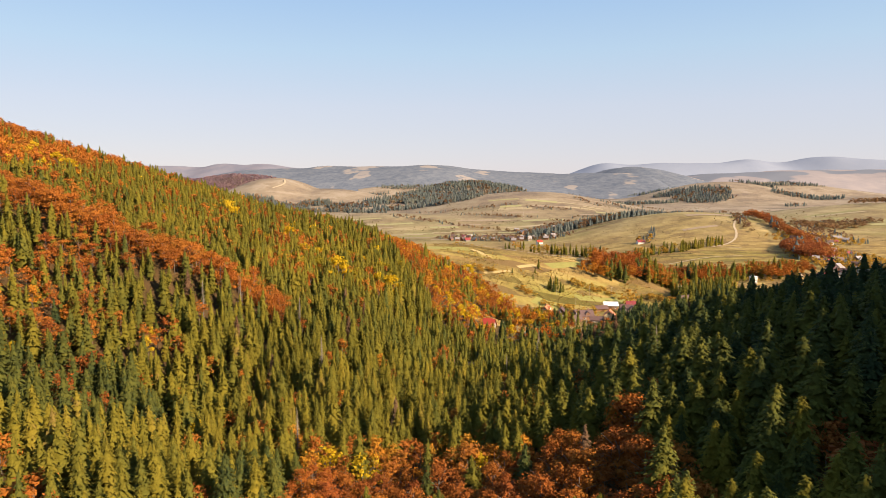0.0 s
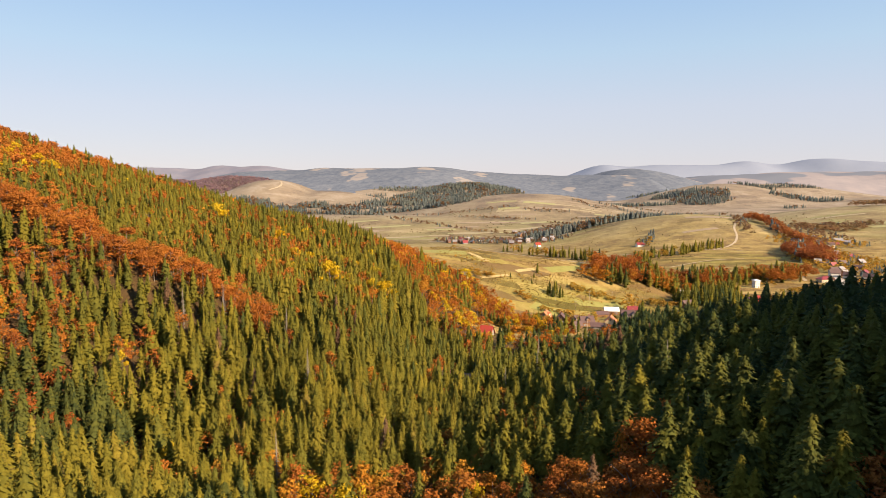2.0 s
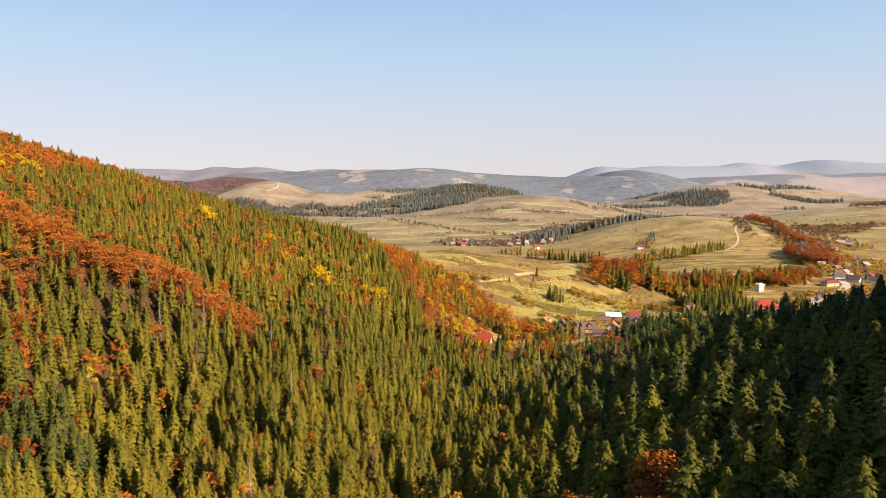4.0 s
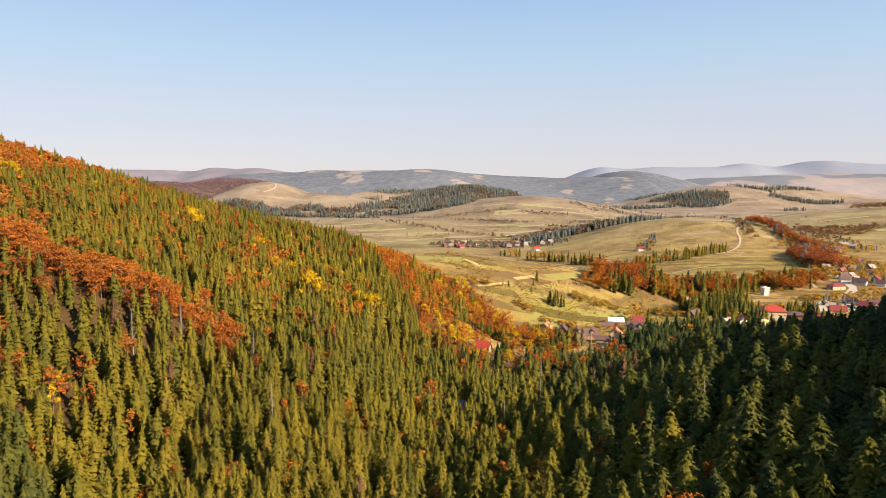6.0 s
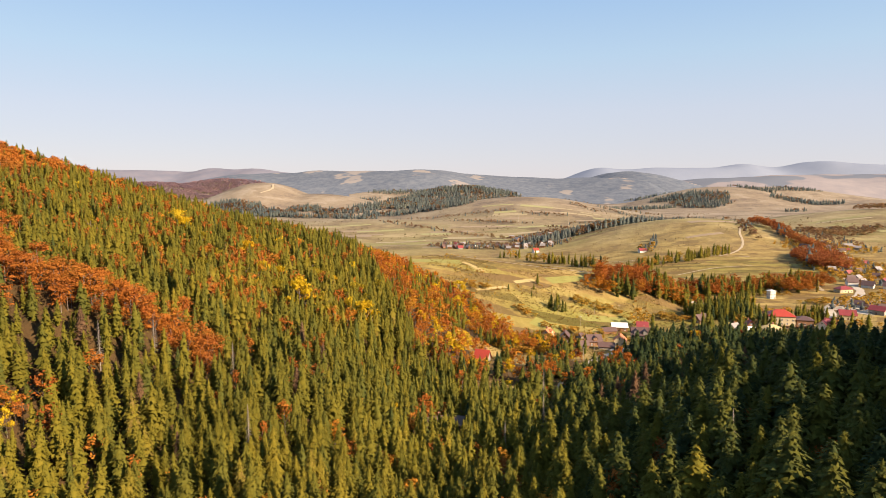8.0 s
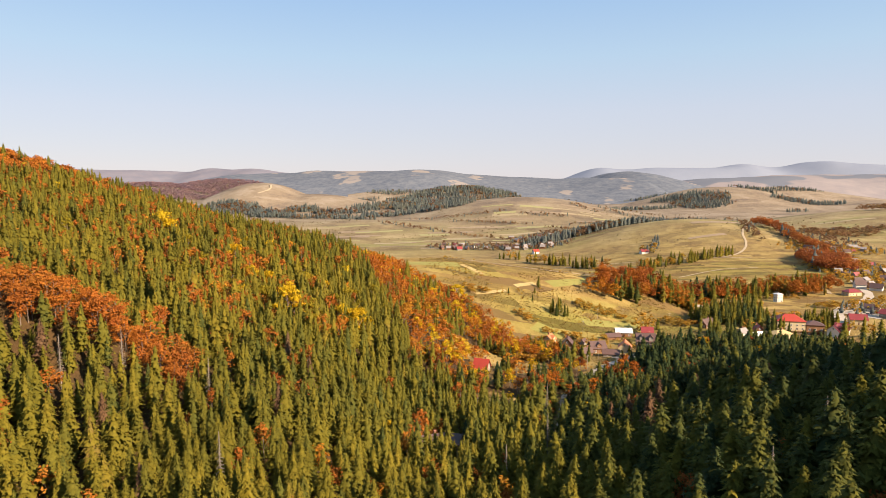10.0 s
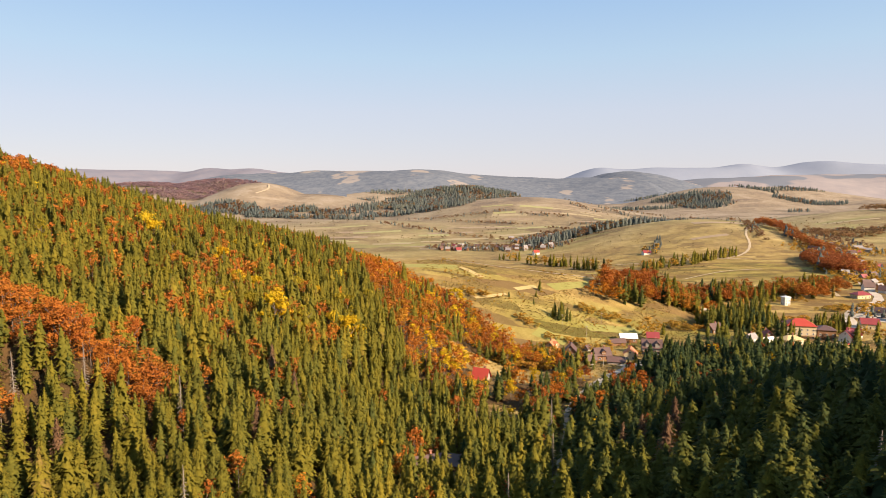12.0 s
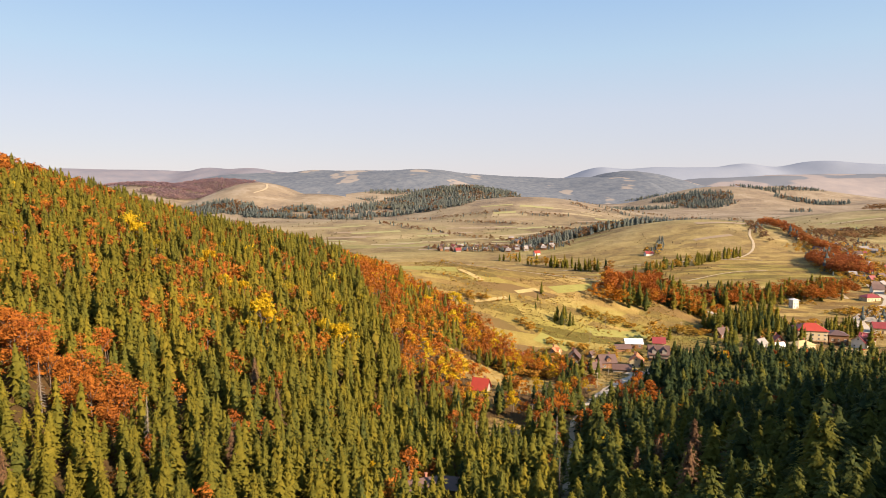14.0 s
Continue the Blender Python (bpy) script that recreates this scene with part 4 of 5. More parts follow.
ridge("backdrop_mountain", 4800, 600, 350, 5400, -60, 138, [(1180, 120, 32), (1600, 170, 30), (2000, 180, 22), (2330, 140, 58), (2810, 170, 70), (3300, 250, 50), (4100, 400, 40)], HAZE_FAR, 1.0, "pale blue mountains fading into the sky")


def tuft_template(rng, blades):
    """A tussock of a few spread blades, one unit high."""
    co, tri = [], []
    for i in range(blades):
        a = 6.283 * i / blades + rng.uniform(-0.4, 0.4)
        c, s_ = math.cos(a), math.sin(a)
        n = len(co)
        co.extend([np.array([-s_ * 0.35, c * 0.35, -0.1]), np.array([s_ * 0.35, -c * 0.35, -0.1]), np.array([c * rng.uniform(0.4, 1.0), s_ * rng.uniform(0.4, 1.0), rng.uniform(0.6, 1.0)])])
        tri.append((n, n + 1, n + 2))
    return np.array(co), np.array(tri)


TUFT = [tuft_template(rng, 6) for _ in range(4)]
DRY = leaf_mat("dry_grass_tufts", [(0.0, (0.20, 0.14, 0.05)), (0.5, (0.26, 0.18, 0.06)), (1.0, (0.38, 0.29, 0.11))], 0.2)
DUSK = leaf_mat("dull_scrub", [(0.0, (0.10, 0.075, 0.04)), (0.5, (0.15, 0.12, 0.06)), (1.0, (0.22, 0.15, 0.07))], 0.2)


def speckle(name, count, x0, x1, y0, y1, lo, hi, templates, mat, label, patchy, size):
    p = np.column_stack([rng.uniform(x0, x1, count), rng.uniform(y0, y1, count)])
    keep = (wave(p[:, 0], p[:, 1], size, 6.0) > patchy) & ~woods(p[:, 0], p[:, 1]) & (off_lane(p[:, 0], p[:, 1]) > 4)
    p = p[keep]
    at = np.column_stack([p, land(p[:, 0], p[:, 1]) - 0.1])
    tagged(scatter(name, templates, at, rng.uniform(lo, hi, len(p)), rng.uniform(0, 0.999, len(p)), mat, rng, np.full(len(p), 1.3)), label, "grass" if mat is DRY else "scrub", kind="stuff")


speckle("grass_tufts", 14000, -10, 200, 330, 660, 0.35, 1.0, TUFT, DRY, "dry yellow grass tufts on the meadow", -0.1, 13)
speckle("meadow_bushes", 900, 10, 200, 400, 650, 0.9, 2.6, BUSH[:2], SHRUB, "low brown bushes dotted over the meadow", 0.25, 16)
speckle("hill_bushes", 2200, 150, 800, 760, 1350, 1.0, 3.0, BEECH_TINY, DUSK, "low dark bushes dotted over the hills", 0.3, 38)
speckle("hill_bushes", 2600, -500, 900, 1350, 2100, 1.5, 5.0, BEECH_TINY, DUSK, "low dark bushes dotted over the far hills", 0.3, 60)


# ---- lanes, fields and strips lying on the land ----
def drape(name, xy, faces, mat, lift, label, category):
    xy = np.asarray(xy, float)
    z = land(xy[:, 0], xy[:, 1]) + lift
    ob = new(name, mesh_of(name, np.column_stack([xy, z]), faces, [mat], smooth=True))
    return tagged(ob, label, category, kind="structure")


def ribbon(name, pts, width, mat, label, lift=0.25, category="road"):
    """A lane along a line of points, rounded between them."""
    pts = np.array(pts, float)
    for _ in range(3):
        q, r = 0.75 * pts[:-1] + 0.25 * pts[1:], 0.25 * pts[:-1] + 0.75 * pts[1:]
        pts = np.concatenate([pts[:1], np.stack([q, r], 1).reshape(-1, 2), pts[-1:]])
    d = np.gradient(pts, axis=0)
    d /= np.linalg.norm(d, axis=1)[:, None] + 1e-9
    n = np.column_stack([-d[:, 1], d[:, 0]])
    wob = 1 + 0.15 * np.sin(np.arange(len(pts)) * 1.7)
    cols = [pts + n * width * k * wob[:, None] for k in (-0.5, -0.2, 0.2, 0.5)]
    i = np.arange(len(pts) * 4).reshape(4, -1)
    f = np.stack([i[:-1, :-1], i[:-1, 1:], i[1:, 1:], i[1:, :-1]], -1).reshape(-1, 4)
    return drape(name, np.concatenate(cols), f, mat, lift, label, category)


def field(name, cx, cy, w, d, turn, mat, label, lift=0.2):
    """A field or strip with ragged edges."""
    nx, ny = max(4, int(w / 5)), max(3, int(d / 4))
    u, v = np.meshgrid(np.linspace(-0.5, 0.5, nx), np.linspace(-0.5, 0.5, ny))
    x, y = u * w + 0.02 * w * wave(v * d, u * w, 9, cx), v * d * (1 + 0.12 * wave(u * w, v * d, 11, cy))
    c, s = math.cos(radians(turn)), math.sin(radians(turn))
    xy = np.column_stack([(cx + x * c - y * s).ravel(), (cy + x * s + y * c).ravel()])
    i = np.arange(nx * ny).reshape(ny, nx)
    f = np.stack([i[:-1, :-1], i[:-1, 1:], i[1:, 1:], i[1:, :-1]], -1).reshape(-1, 4)
    return drape(name, xy, f, mat, lift, label, "field")


GRAVEL = plain_mat("pale_gravel", (0.34, 0.29, 0.23), (0.52, 0.46, 0.38), 1.2, 0.95, relief=0.05)
TRACK = plain_mat("worn_earth", (0.32, 0.255, 0.17), (0.44, 0.365, 0.25), 0.8, 0.95)
HAY = plain_mat("mown_hay", (0.34, 0.25, 0.09), (0.52, 0.40, 0.18), 0.5, 0.95)
EARTH = plain_mat("brown_stubble", (0.16, 0.11, 0.06), (0.28, 0.20, 0.10), 0.3, 0.95)
LUSH = plain_mat("fresh_grass", (0.20, 0.195, 0.04), (0.30, 0.275, 0.068), 0.35, 0.95)
# paler, greyer mixes for far strips, keyed to the hazed ground
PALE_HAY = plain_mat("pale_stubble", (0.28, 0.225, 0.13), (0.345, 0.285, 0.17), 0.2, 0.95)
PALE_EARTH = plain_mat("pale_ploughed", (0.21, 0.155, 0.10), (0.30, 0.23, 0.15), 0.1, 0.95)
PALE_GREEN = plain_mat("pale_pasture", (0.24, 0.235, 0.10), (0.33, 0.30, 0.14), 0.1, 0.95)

ribbon("road_lane", LANE, 2.1, TRACK, "pale dirt lane winding through the wooded valley", 0.15)
ribbon("road_upper", [(72, 370), (80, 385), (92, 406), (108, 427), (124, 445)], 4.6, GRAVEL, "pale gravel lane leading up to the houses", 0.35)
ribbon("road_yard", [(112, 438), (128, 447), (142, 452)], 8, GRAVEL, "pale gravel yard in front of the houses", 0.3)
ribbon("road_village", [(330, 560), (357, 620), (395, 655), (440, 690), (470, 760), (520, 850), (560, 950), (640, 1060)], 8, GRAVEL, "pale village road between the houses", 0.3)
ribbon("road_lot", [(365, 600), (420, 640), (470, 660)], 34, GRAVEL, "bare gravel parking ground beside the road", 0.35)
ribbon("road_quarry", [(238, 650), (252, 643), (258, 628), (268, 615), (280, 612)], 9, GRAVEL, "bare gravel clearing at the edge of the wood", 0.3)
ribbon("path_hill", [(430, 1000), (463, 1032), (500, 1075), (521, 1117), (530, 1150), (545, 1180), (560, 1207), (575, 1225)], 3.6, TRACK, "worn track curving up the bare hill", 0.6, "path")
ribbon("path_field", [(300, 832), (345, 868), (383, 890), (430, 900)], 2.6, TRACK, "worn track across the green hillside", 0.5, "path")
ribbon("path_long", [(180, 1000), (270, 1010), (340, 1005), (420, 1000), (470, 990)], 3.4, TRACK, "long pale track below the bare hill", 0.6, "path")
ribbon("path_slope", [(445, 800), (428, 760), (407, 707)], 4, TRACK, "worn track down the grassy slope", 0.4, "path")
ribbon("path_crest", [(-10, 640), (40, 636), (90, 640), (150, 645)], 2, TRACK, "worn track along the meadow crest", 0.3, "path")
ribbon("path_bare", [(-600, 2240), (-570, 2300), (-590, 2370)], 7, TRACK, "pale track up the bare hilltop", 1.2, "path")

for q in [(48, 556, 30, 4, 35, HAY), (78, 585, 22, 5, 38, HAY), (36, 600, 26, 5, -50, HAY)]:
    field("field", *q, "pale mown hay strip on the meadow")
for q in [(120, 612, 50, 12, 35, LUSH), (84, 505, 22, 16, -30, LUSH), (142, 540, 56, 12, 12, LUSH), (0, 606, 50, 14, 5, LUSH)]:
    field("field", *q, "fresh green grass strip on the meadow")
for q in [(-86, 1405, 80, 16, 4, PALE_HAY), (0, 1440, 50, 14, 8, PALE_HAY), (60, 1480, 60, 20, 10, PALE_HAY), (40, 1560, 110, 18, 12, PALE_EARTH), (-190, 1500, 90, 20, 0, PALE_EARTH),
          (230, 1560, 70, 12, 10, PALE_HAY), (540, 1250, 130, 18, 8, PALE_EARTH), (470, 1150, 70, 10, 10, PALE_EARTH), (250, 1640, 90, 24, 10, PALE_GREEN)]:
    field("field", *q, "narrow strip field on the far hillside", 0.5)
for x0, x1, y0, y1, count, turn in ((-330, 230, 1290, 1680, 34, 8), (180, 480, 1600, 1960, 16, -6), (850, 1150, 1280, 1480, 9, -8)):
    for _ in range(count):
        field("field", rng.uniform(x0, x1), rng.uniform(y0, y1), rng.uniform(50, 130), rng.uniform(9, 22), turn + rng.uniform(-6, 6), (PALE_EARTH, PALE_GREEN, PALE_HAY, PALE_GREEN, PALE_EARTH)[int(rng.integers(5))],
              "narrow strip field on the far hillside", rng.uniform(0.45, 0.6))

# ---- houses ----
WHITE_WALL = plain_mat("white_plaster", (0.66, 0.63, 0.57), (0.80, 0.77, 0.70), 0.8, 0.9, coord="Object")
CREAM_WALL = plain_mat("cream_plaster", (0.55, 0.45, 0.28), (0.66, 0.55, 0.36), 0.8, 0.9, coord="Object")
LOG_WALL = plain_mat("brown_timber", (0.16, 0.075, 0.035), (0.28, 0.14, 0.065), 2.0, 0.8, coord="Object")
GREY_WALL = plain_mat("grey_timber", (0.22, 0.20, 0.18), (0.34, 0.31, 0.28), 2.0, 0.9, coord="Object")
RED_ROOF = plain_mat("red_metal_roof", (0.34, 0.035, 0.018), (0.44, 0.055, 0.026), 1.5, 0.5, coord="Object")
CRIMSON_ROOF = plain_mat("crimson_metal_roof", (0.20, 0.03, 0.03), (0.30, 0.045, 0.045), 1.5, 0.45, coord="Object")
ORANGE_ROOF = plain_mat("orange_tile_roof", (0.42, 0.14, 0.06), (0.56, 0.21, 0.09), 1.5, 0.7, coord="Object")
BROWN_ROOF = plain_mat("brown_metal_roof", (0.085, 0.045, 0.038), (0.135, 0.075, 0.064), 1.5, 0.55, coord="Object")
SLATE_ROOF = plain_mat("grey_sheet_roof", (0.22, 0.20, 0.20), (0.33, 0.30, 0.29), 1.5, 0.6, coord="Object")
PALE_ROOF = plain_mat("pale_zinc_roof", (0.66, 0.66, 0.67), (0.80, 0.80, 0.80), 1.5, 0.5, coord="Object")
TAN_ROOF = plain_mat("tan_roof", (0.48, 0.35, 0.16), (0.58, 0.44, 0.22), 1.5, 0.7, coord="Object")
FRAME = plain_mat("white_window_frame", (0.62, 0.60, 0.56), (0.75, 0.73, 0.69), 2.0, 0.6, coord="Object")
BRICK = plain_mat("chimney_brick", (0.30, 0.12, 0.08), (0.42, 0.18, 0.12), 3.0, 0.9, coord="Object")
DOOR = plain_mat("dark_door", (0.10, 0.05, 0.03), (0.16, 0.08, 0.05), 2.0, 0.6, coord="Object")


def glass():
    m, nt, bs = nodes_of("dark_window_glass")
    bs.inputs["Base Color"].default_value = (0.03, 0.035, 0.04, 1)
    bs.inputs["Roughness"].default_value = 0.08
    return m


GLASS = glass()


def add_window(parent, x, y, z, w, h, face):
    """A framed window on a wall: face is the outward side, x+, x-, y+ or y-."""
    bm = bmesh.new()
    t = 0.12
    for a0, a1, b0, b1 in ((-w / 2 - t, -w / 2, -h / 2 - t, h / 2 + t), (w / 2, w / 2 + t, -h / 2 - t, h / 2 + t), (-w / 2, w / 2, h / 2, h / 2 + t), (-w / 2, w / 2, -h / 2 - t, -h / 2), (-0.04, 0.04, -h / 2, h / 2)):
        box(bm, a0, a1, -0.10, 0.06, b0, b1)
    turn = {"y-": 0, "x+": 90, "y+": 180, "x-": 270}[face]
    f = part("window", bm, FRAME, parent, "white window frame")
    f.matrix_basis = pose(x, y, z, 0, 0, turn)
    bm = bmesh.new()
    box(bm, -w / 2, w / 2, -0.03, 0.05, -h / 2, h / 2)
    part("pane", bm, GLASS, f, "dark window glass")


def house(name, x, y, turn, w, d, eaves, rise, wall, roof, label, windows=True, chimney=True, dormers=0, balcony=False, hip=False, group="houses of the village"):
    """A gabled house: w along the ridge, d across it. Its base reaches into the slope."""
    t = thing(name, pose(x, y, float(land(x, y)), 0, 0, turn), label, "house", group)
    bm = bmesh.new()
    if hip:
        box(bm, -w / 2, w / 2, -d / 2, d / 2, -2.5, eaves)
    else:
        prism(bm, [(-d / 2, -2.5), (d / 2, -2.5), (d / 2, eaves), (0, eaves + rise), (-d / 2, eaves)], "x", -w / 2, w / 2)
    part("wall", bm, wall, t)
    bm = bmesh.new()
    o, th = 0.7, 0.22
    if hip:
        k = min(w, d) / 2
        lo = [(-w / 2 - o, -d / 2 - o), (w / 2 + o, -d / 2 - o), (w / 2 + o, d / 2 + o), (-w / 2 - o, d / 2 + o)]
        base = [bm.verts.new((a, b, eaves)) for a, b in lo]
        up = [bm.verts.new((a, b, eaves + th)) for a, b in lo]
        r0, r1 = bm.verts.new((-w / 2 + k, 0, eaves + rise)), bm.verts.new((w / 2 - k, 0, eaves + rise))
        bm.faces.new(base[::-1])
        for i in range(4):
            bm.faces.new((base[i], base[(i + 1) % 4], up[(i + 1) % 4], up[i]))
        bm.faces.new((up[0], up[1], r1, r0))
        bm.faces.new((up[1], up[2], r1))
        bm.faces.new((up[2], up[3], r0, r1))
        bm.faces.new((up[3], up[0], r0))
        bmesh.ops.recalc_face_normals(bm, faces=bm.faces)
    else:
        s = rise / (d / 2)
        e = d / 2 + o
        prism(bm, [(-e, eaves - s * o), (0, eaves + rise), (e, eaves - s * o), (e, eaves - s * o + th), (0, eaves + rise + th + 0.06), (-e, eaves - s * o + th)], "x", -w / 2 - o, w / 2 + o)
    rf = part("roof", bm, roof, t)
    if chimney:
        bm = bmesh.new()
        box(bm, w * 0.18, w * 0.18 + 0.7, d * 0.1, d * 0.1 + 0.7, eaves, eaves + rise + 0.9)
        box(bm, w * 0.18 - 0.1, w * 0.18 + 0.8, d * 0.1 - 0.1, d * 0.1 + 0.8, eaves + rise + 0.9, eaves + rise + 1.05)
        part("chimney", bm, BRICK, rf, "brick chimney")
    for i in range(dormers):
        cx = (i - (dormers - 1) / 2) * w / max(1.6, dormers)
        bm = bmesh.new()
        prism(bm, [(cx - 1.3, eaves), (cx + 1.3, eaves), (cx + 1.3, eaves + rise * 0.55), (cx, eaves + rise * 0.85), (cx - 1.3, eaves + rise * 0.55)], "y", -d / 2 - 0.1, -0.2)
        dm = part("dormer", bm, wall, rf)
        bm = bmesh.new()
        prism(bm, [(cx - 1.8, eaves + rise * 0.45), (cx, eaves + rise * 0.88), (cx + 1.8, eaves + rise * 0.45), (cx + 1.8, eaves + rise * 0.45 + 0.2), (cx, eaves + rise * 0.88 + 0.22), (cx - 1.8, eaves + rise * 0.45 + 0.2)], "y", -d / 2 - 0.5, -0.1)
        part("dormer_roof", bm, roof, rf)
    if windows:
        storeys = max(1, int(eaves / 2.7))
        n = max(2, int(w / 3.2))
        for st in range(storeys):
            z = 1.5 + 2.7 * st
            for i in range(n):
                wx = -w / 2 + w * (i + 0.5) / n
                if st == 0 and i == n // 2:
                    bm = bmesh.new()
                    box(bm, wx - 0.5, wx + 0.5, -d / 2 - 0.08, -d / 2 + 0.02, 0, 2.05)
                    part("door", bm, DOOR, t, "dark wooden door")
                    continue
                add_window(t, wx, -d / 2, z, 1.0, 1.2, "y-")
            for yy in (-d / 4, d / 4):
                add_window(t, w / 2, yy, z, 0.9, 1.2, "x+")
                add_window(t, -w / 2, yy, z, 0.9, 1.2, "x-")
        if not hip and rise > 2:
            add_window(t, w / 2, 0, eaves + rise * 0.35, 0.9, 1.0, "x+")
            add_window(t, -w / 2, 0, eaves + rise * 0.35, 0.9, 1.0, "x-")
    if balcony:
        bm = bmesh.new()
        box(bm, -w / 2, w / 2, -d / 2 - 1.4, -d / 2 + 0.02, 2.5, 2.65)
        b = part("balcony", bm, LOG_WALL, t, "brown wooden balcony")
        bm = bmesh.new()
        for i in range(int(w / 0.8) + 1):
            px_ = -w / 2 + i * w / int(w / 0.8)
            box(bm, px_ - 0.04, px_ + 0.04, -d / 2 - 1.4, -d / 2 - 1.32, 2.65, 3.5)
        box(bm, -w / 2, w / 2, -d / 2 - 1.42, -d / 2 - 1.30, 3.5, 3.6)
        part("railing", bm, LOG_WALL, b)
    return t


# the upper valley
house("cabin", 4, 281, 18, 8.5, 6.5, 3.0, 2.6, LOG_WALL, BROWN_ROOF, "dark timber forest cabin with a red-brown roof", group="forest cabins")
house("cabin", 14, 284, -14, 9, 6, 2.8, 2.0, LOG_WALL, BROWN_ROOF, "low timber cabin with a grey-brown roof", group="forest cabins")
house("a_frame_house", 28.5, 381, -24, 6.6, 6.0, 1.6, 3.8, GREY_WALL, RED_ROOF, "steep A-frame house with a bright red roof", windows=False, chimney=True, group="forest cabins")
house("house", 80, 481, 62, 7.5, 6.2, 3.5, 2.8, CREAM_WALL, ORANGE_ROOF, "cream house with an orange-red gabled roof", dormers=1)
house("house", 90, 471, 75, 7.9, 6.6, 3.8, 3.5, LOG_WALL, BROWN_ROOF, "brown timber house with a steep brown roof", balcony=False)
house("shed", 76, 470, 40, 3.3, 2.8, 1.8, 1.2, LOG_WALL, ORANGE_ROOF, "small timber shed with a rusty roof", windows=False, chimney=False, group="sheds")
house("shed", 60, 474, 5, 7.5, 4.1, 2, 1.3, LOG_WALL, ORANGE_ROOF, "low timber barn with a terracotta roof", windows=False, chimney=False, group="sheds")
house("house", 106, 460, 8, 9.1, 7.5, 3.8, 3.3, LOG_WALL, BROWN_ROOF, "large house with a dull brown metal roof", dormers=1)
house("shed", 104, 486, 40, 4.1, 3.3, 2, 1.5, GREY_WALL, BROWN_ROOF, "small grey shed with a brown roof", windows=False, chimney=False, group="sheds")
house("house", 97, 451, 20, 6.6, 5, 2.3, 2.2, LOG_WALL, BROWN_ROOF, "low house with a dark brown roof")
house("house", 124, 462, 70, 7.5, 7.1, 3.7, 3.2, CREAM_WALL, ORANGE_ROOF, "cream house with a tan-orange gabled roof")
house("house", 111, 447, -10, 9.1, 4.6, 2.2, 1.8, GREY_WALL, BROWN_ROOF, "low outbuilding with a brown roof", chimney=False)
house("house", 143, 480, -12, 11.6, 9.1, 5, 4.1, GREY_WALL, BROWN_ROOF, "large grey house with a dark brown roof and dormers", dormers=2, balcony=True)
house("barn", 139, 516, -6, 10.8, 7.5, 3.3, 2.2, LOG_WALL, PALE_ROOF, "long barn with a bright white-zinc roof", chimney=False)
house("house", 158, 522, -10, 7.5, 6.6, 3, 2.8, CREAM_WALL, CRIMSON_ROOF, "house with a crimson red roof")
house("barn", 128, 504, 10, 10, 5, 2.5, 1.8, LOG_WALL, BROWN_ROOF, "long timber barn with a brown roof", windows=False, chimney=False)
# the village beyond the spur
house("house", 216, 556, 25, 10, 8, 3.4, 3.4, LOG_WALL, BROWN_ROOF, "brown timber house among trees")
house("house", 228, 524, 30, 7, 6, 3.6, 2.6, WHITE_WALL, SLATE_ROOF, "small white house with a grey roof")
house("house", 236, 517, 20, 9, 5, 2.8, 2.0, WHITE_WALL, PALE_ROOF, "low white house with a pale roof")
house("house", 252, 517, 15, 14, 9, 3.6, 2.6, CREAM_WALL, TAN_ROOF, "cream house with a tan hipped roof", hip=True)
house("house", 243, 530, 80, 7, 6, 4.0, 3.6, LOG_WALL, CRIMSON_ROOF, "narrow timber house with a dark red roof")
house("hotel", 271, 540, -14, 19, 13, 9.6, 4.4, CREAM_WALL, RED_ROOF, "large cream hotel with a red hipped roof", hip=True, balcony=True)
house("hotel_wing", 286.5, 535, -14, 12, 11, 7.4, 2.6, LOG_WALL, BROWN_ROOF, "dark timber hotel wing with balconies", hip=True, balcony=True, chimney=False)
house("house", 297, 524, 30, 9, 8.5, 5.0, 3.6, WHITE_WALL, CRIMSON_ROOF, "white house with a crimson gabled roof", dormers=1)
house("house", 308, 534, -40, 9, 8, 4.6, 3.4, WHITE_WALL, CRIMSON_ROOF, "white house with a crimson roof")
house("house", 324, 580, 20, 8, 6, 3.0, 2.6, CREAM_WALL, RED_ROOF, "small house with a red roof")
house("house", 346, 574, -20, 12, 9, 4.4, 3.4, CREAM_WALL, CRIMSON_ROOF, "house with a dull crimson roof")
house("tower_house", 330, 664, 10, 5.5, 5.5, 7.5, 1.4, WHITE_WALL, PALE_ROOF, "tall narrow white house at the wood's edge", hip=True, chimney=False)
house("house", 424, 700, 10, 15, 9, 3.6, 3.0, CREAM_WALL, CRIMSON_ROOF, "broad house with a dark red roof", hip=True)
house("hut", 340, 1083, 10, 12, 8, 3.6, 3.0, WHITE_WALL, CRIMSON_ROOF, "small white hut with a dark roof on the bare hill", windows=False, group="farmsteads")
house("farmhouse", 182, 1188, 20, 10, 8, 4.4, 3.4, WHITE_WALL, RED_ROOF, "white farmhouse with a red roof", windows=False, group="farmsteads")

ROOFS = [CRIMSON_ROOF, BROWN_ROOF, SLATE_ROOF, SLATE_ROOF, BROWN_ROOF, CRIMSON_ROOF, BROWN_ROOF, SLATE_ROOF, CRIMSON_ROOF]
ROOF_WORDS = ["crimson", "brown", "grey", "grey", "brown", "crimson", "brown", "grey", "crimson"]


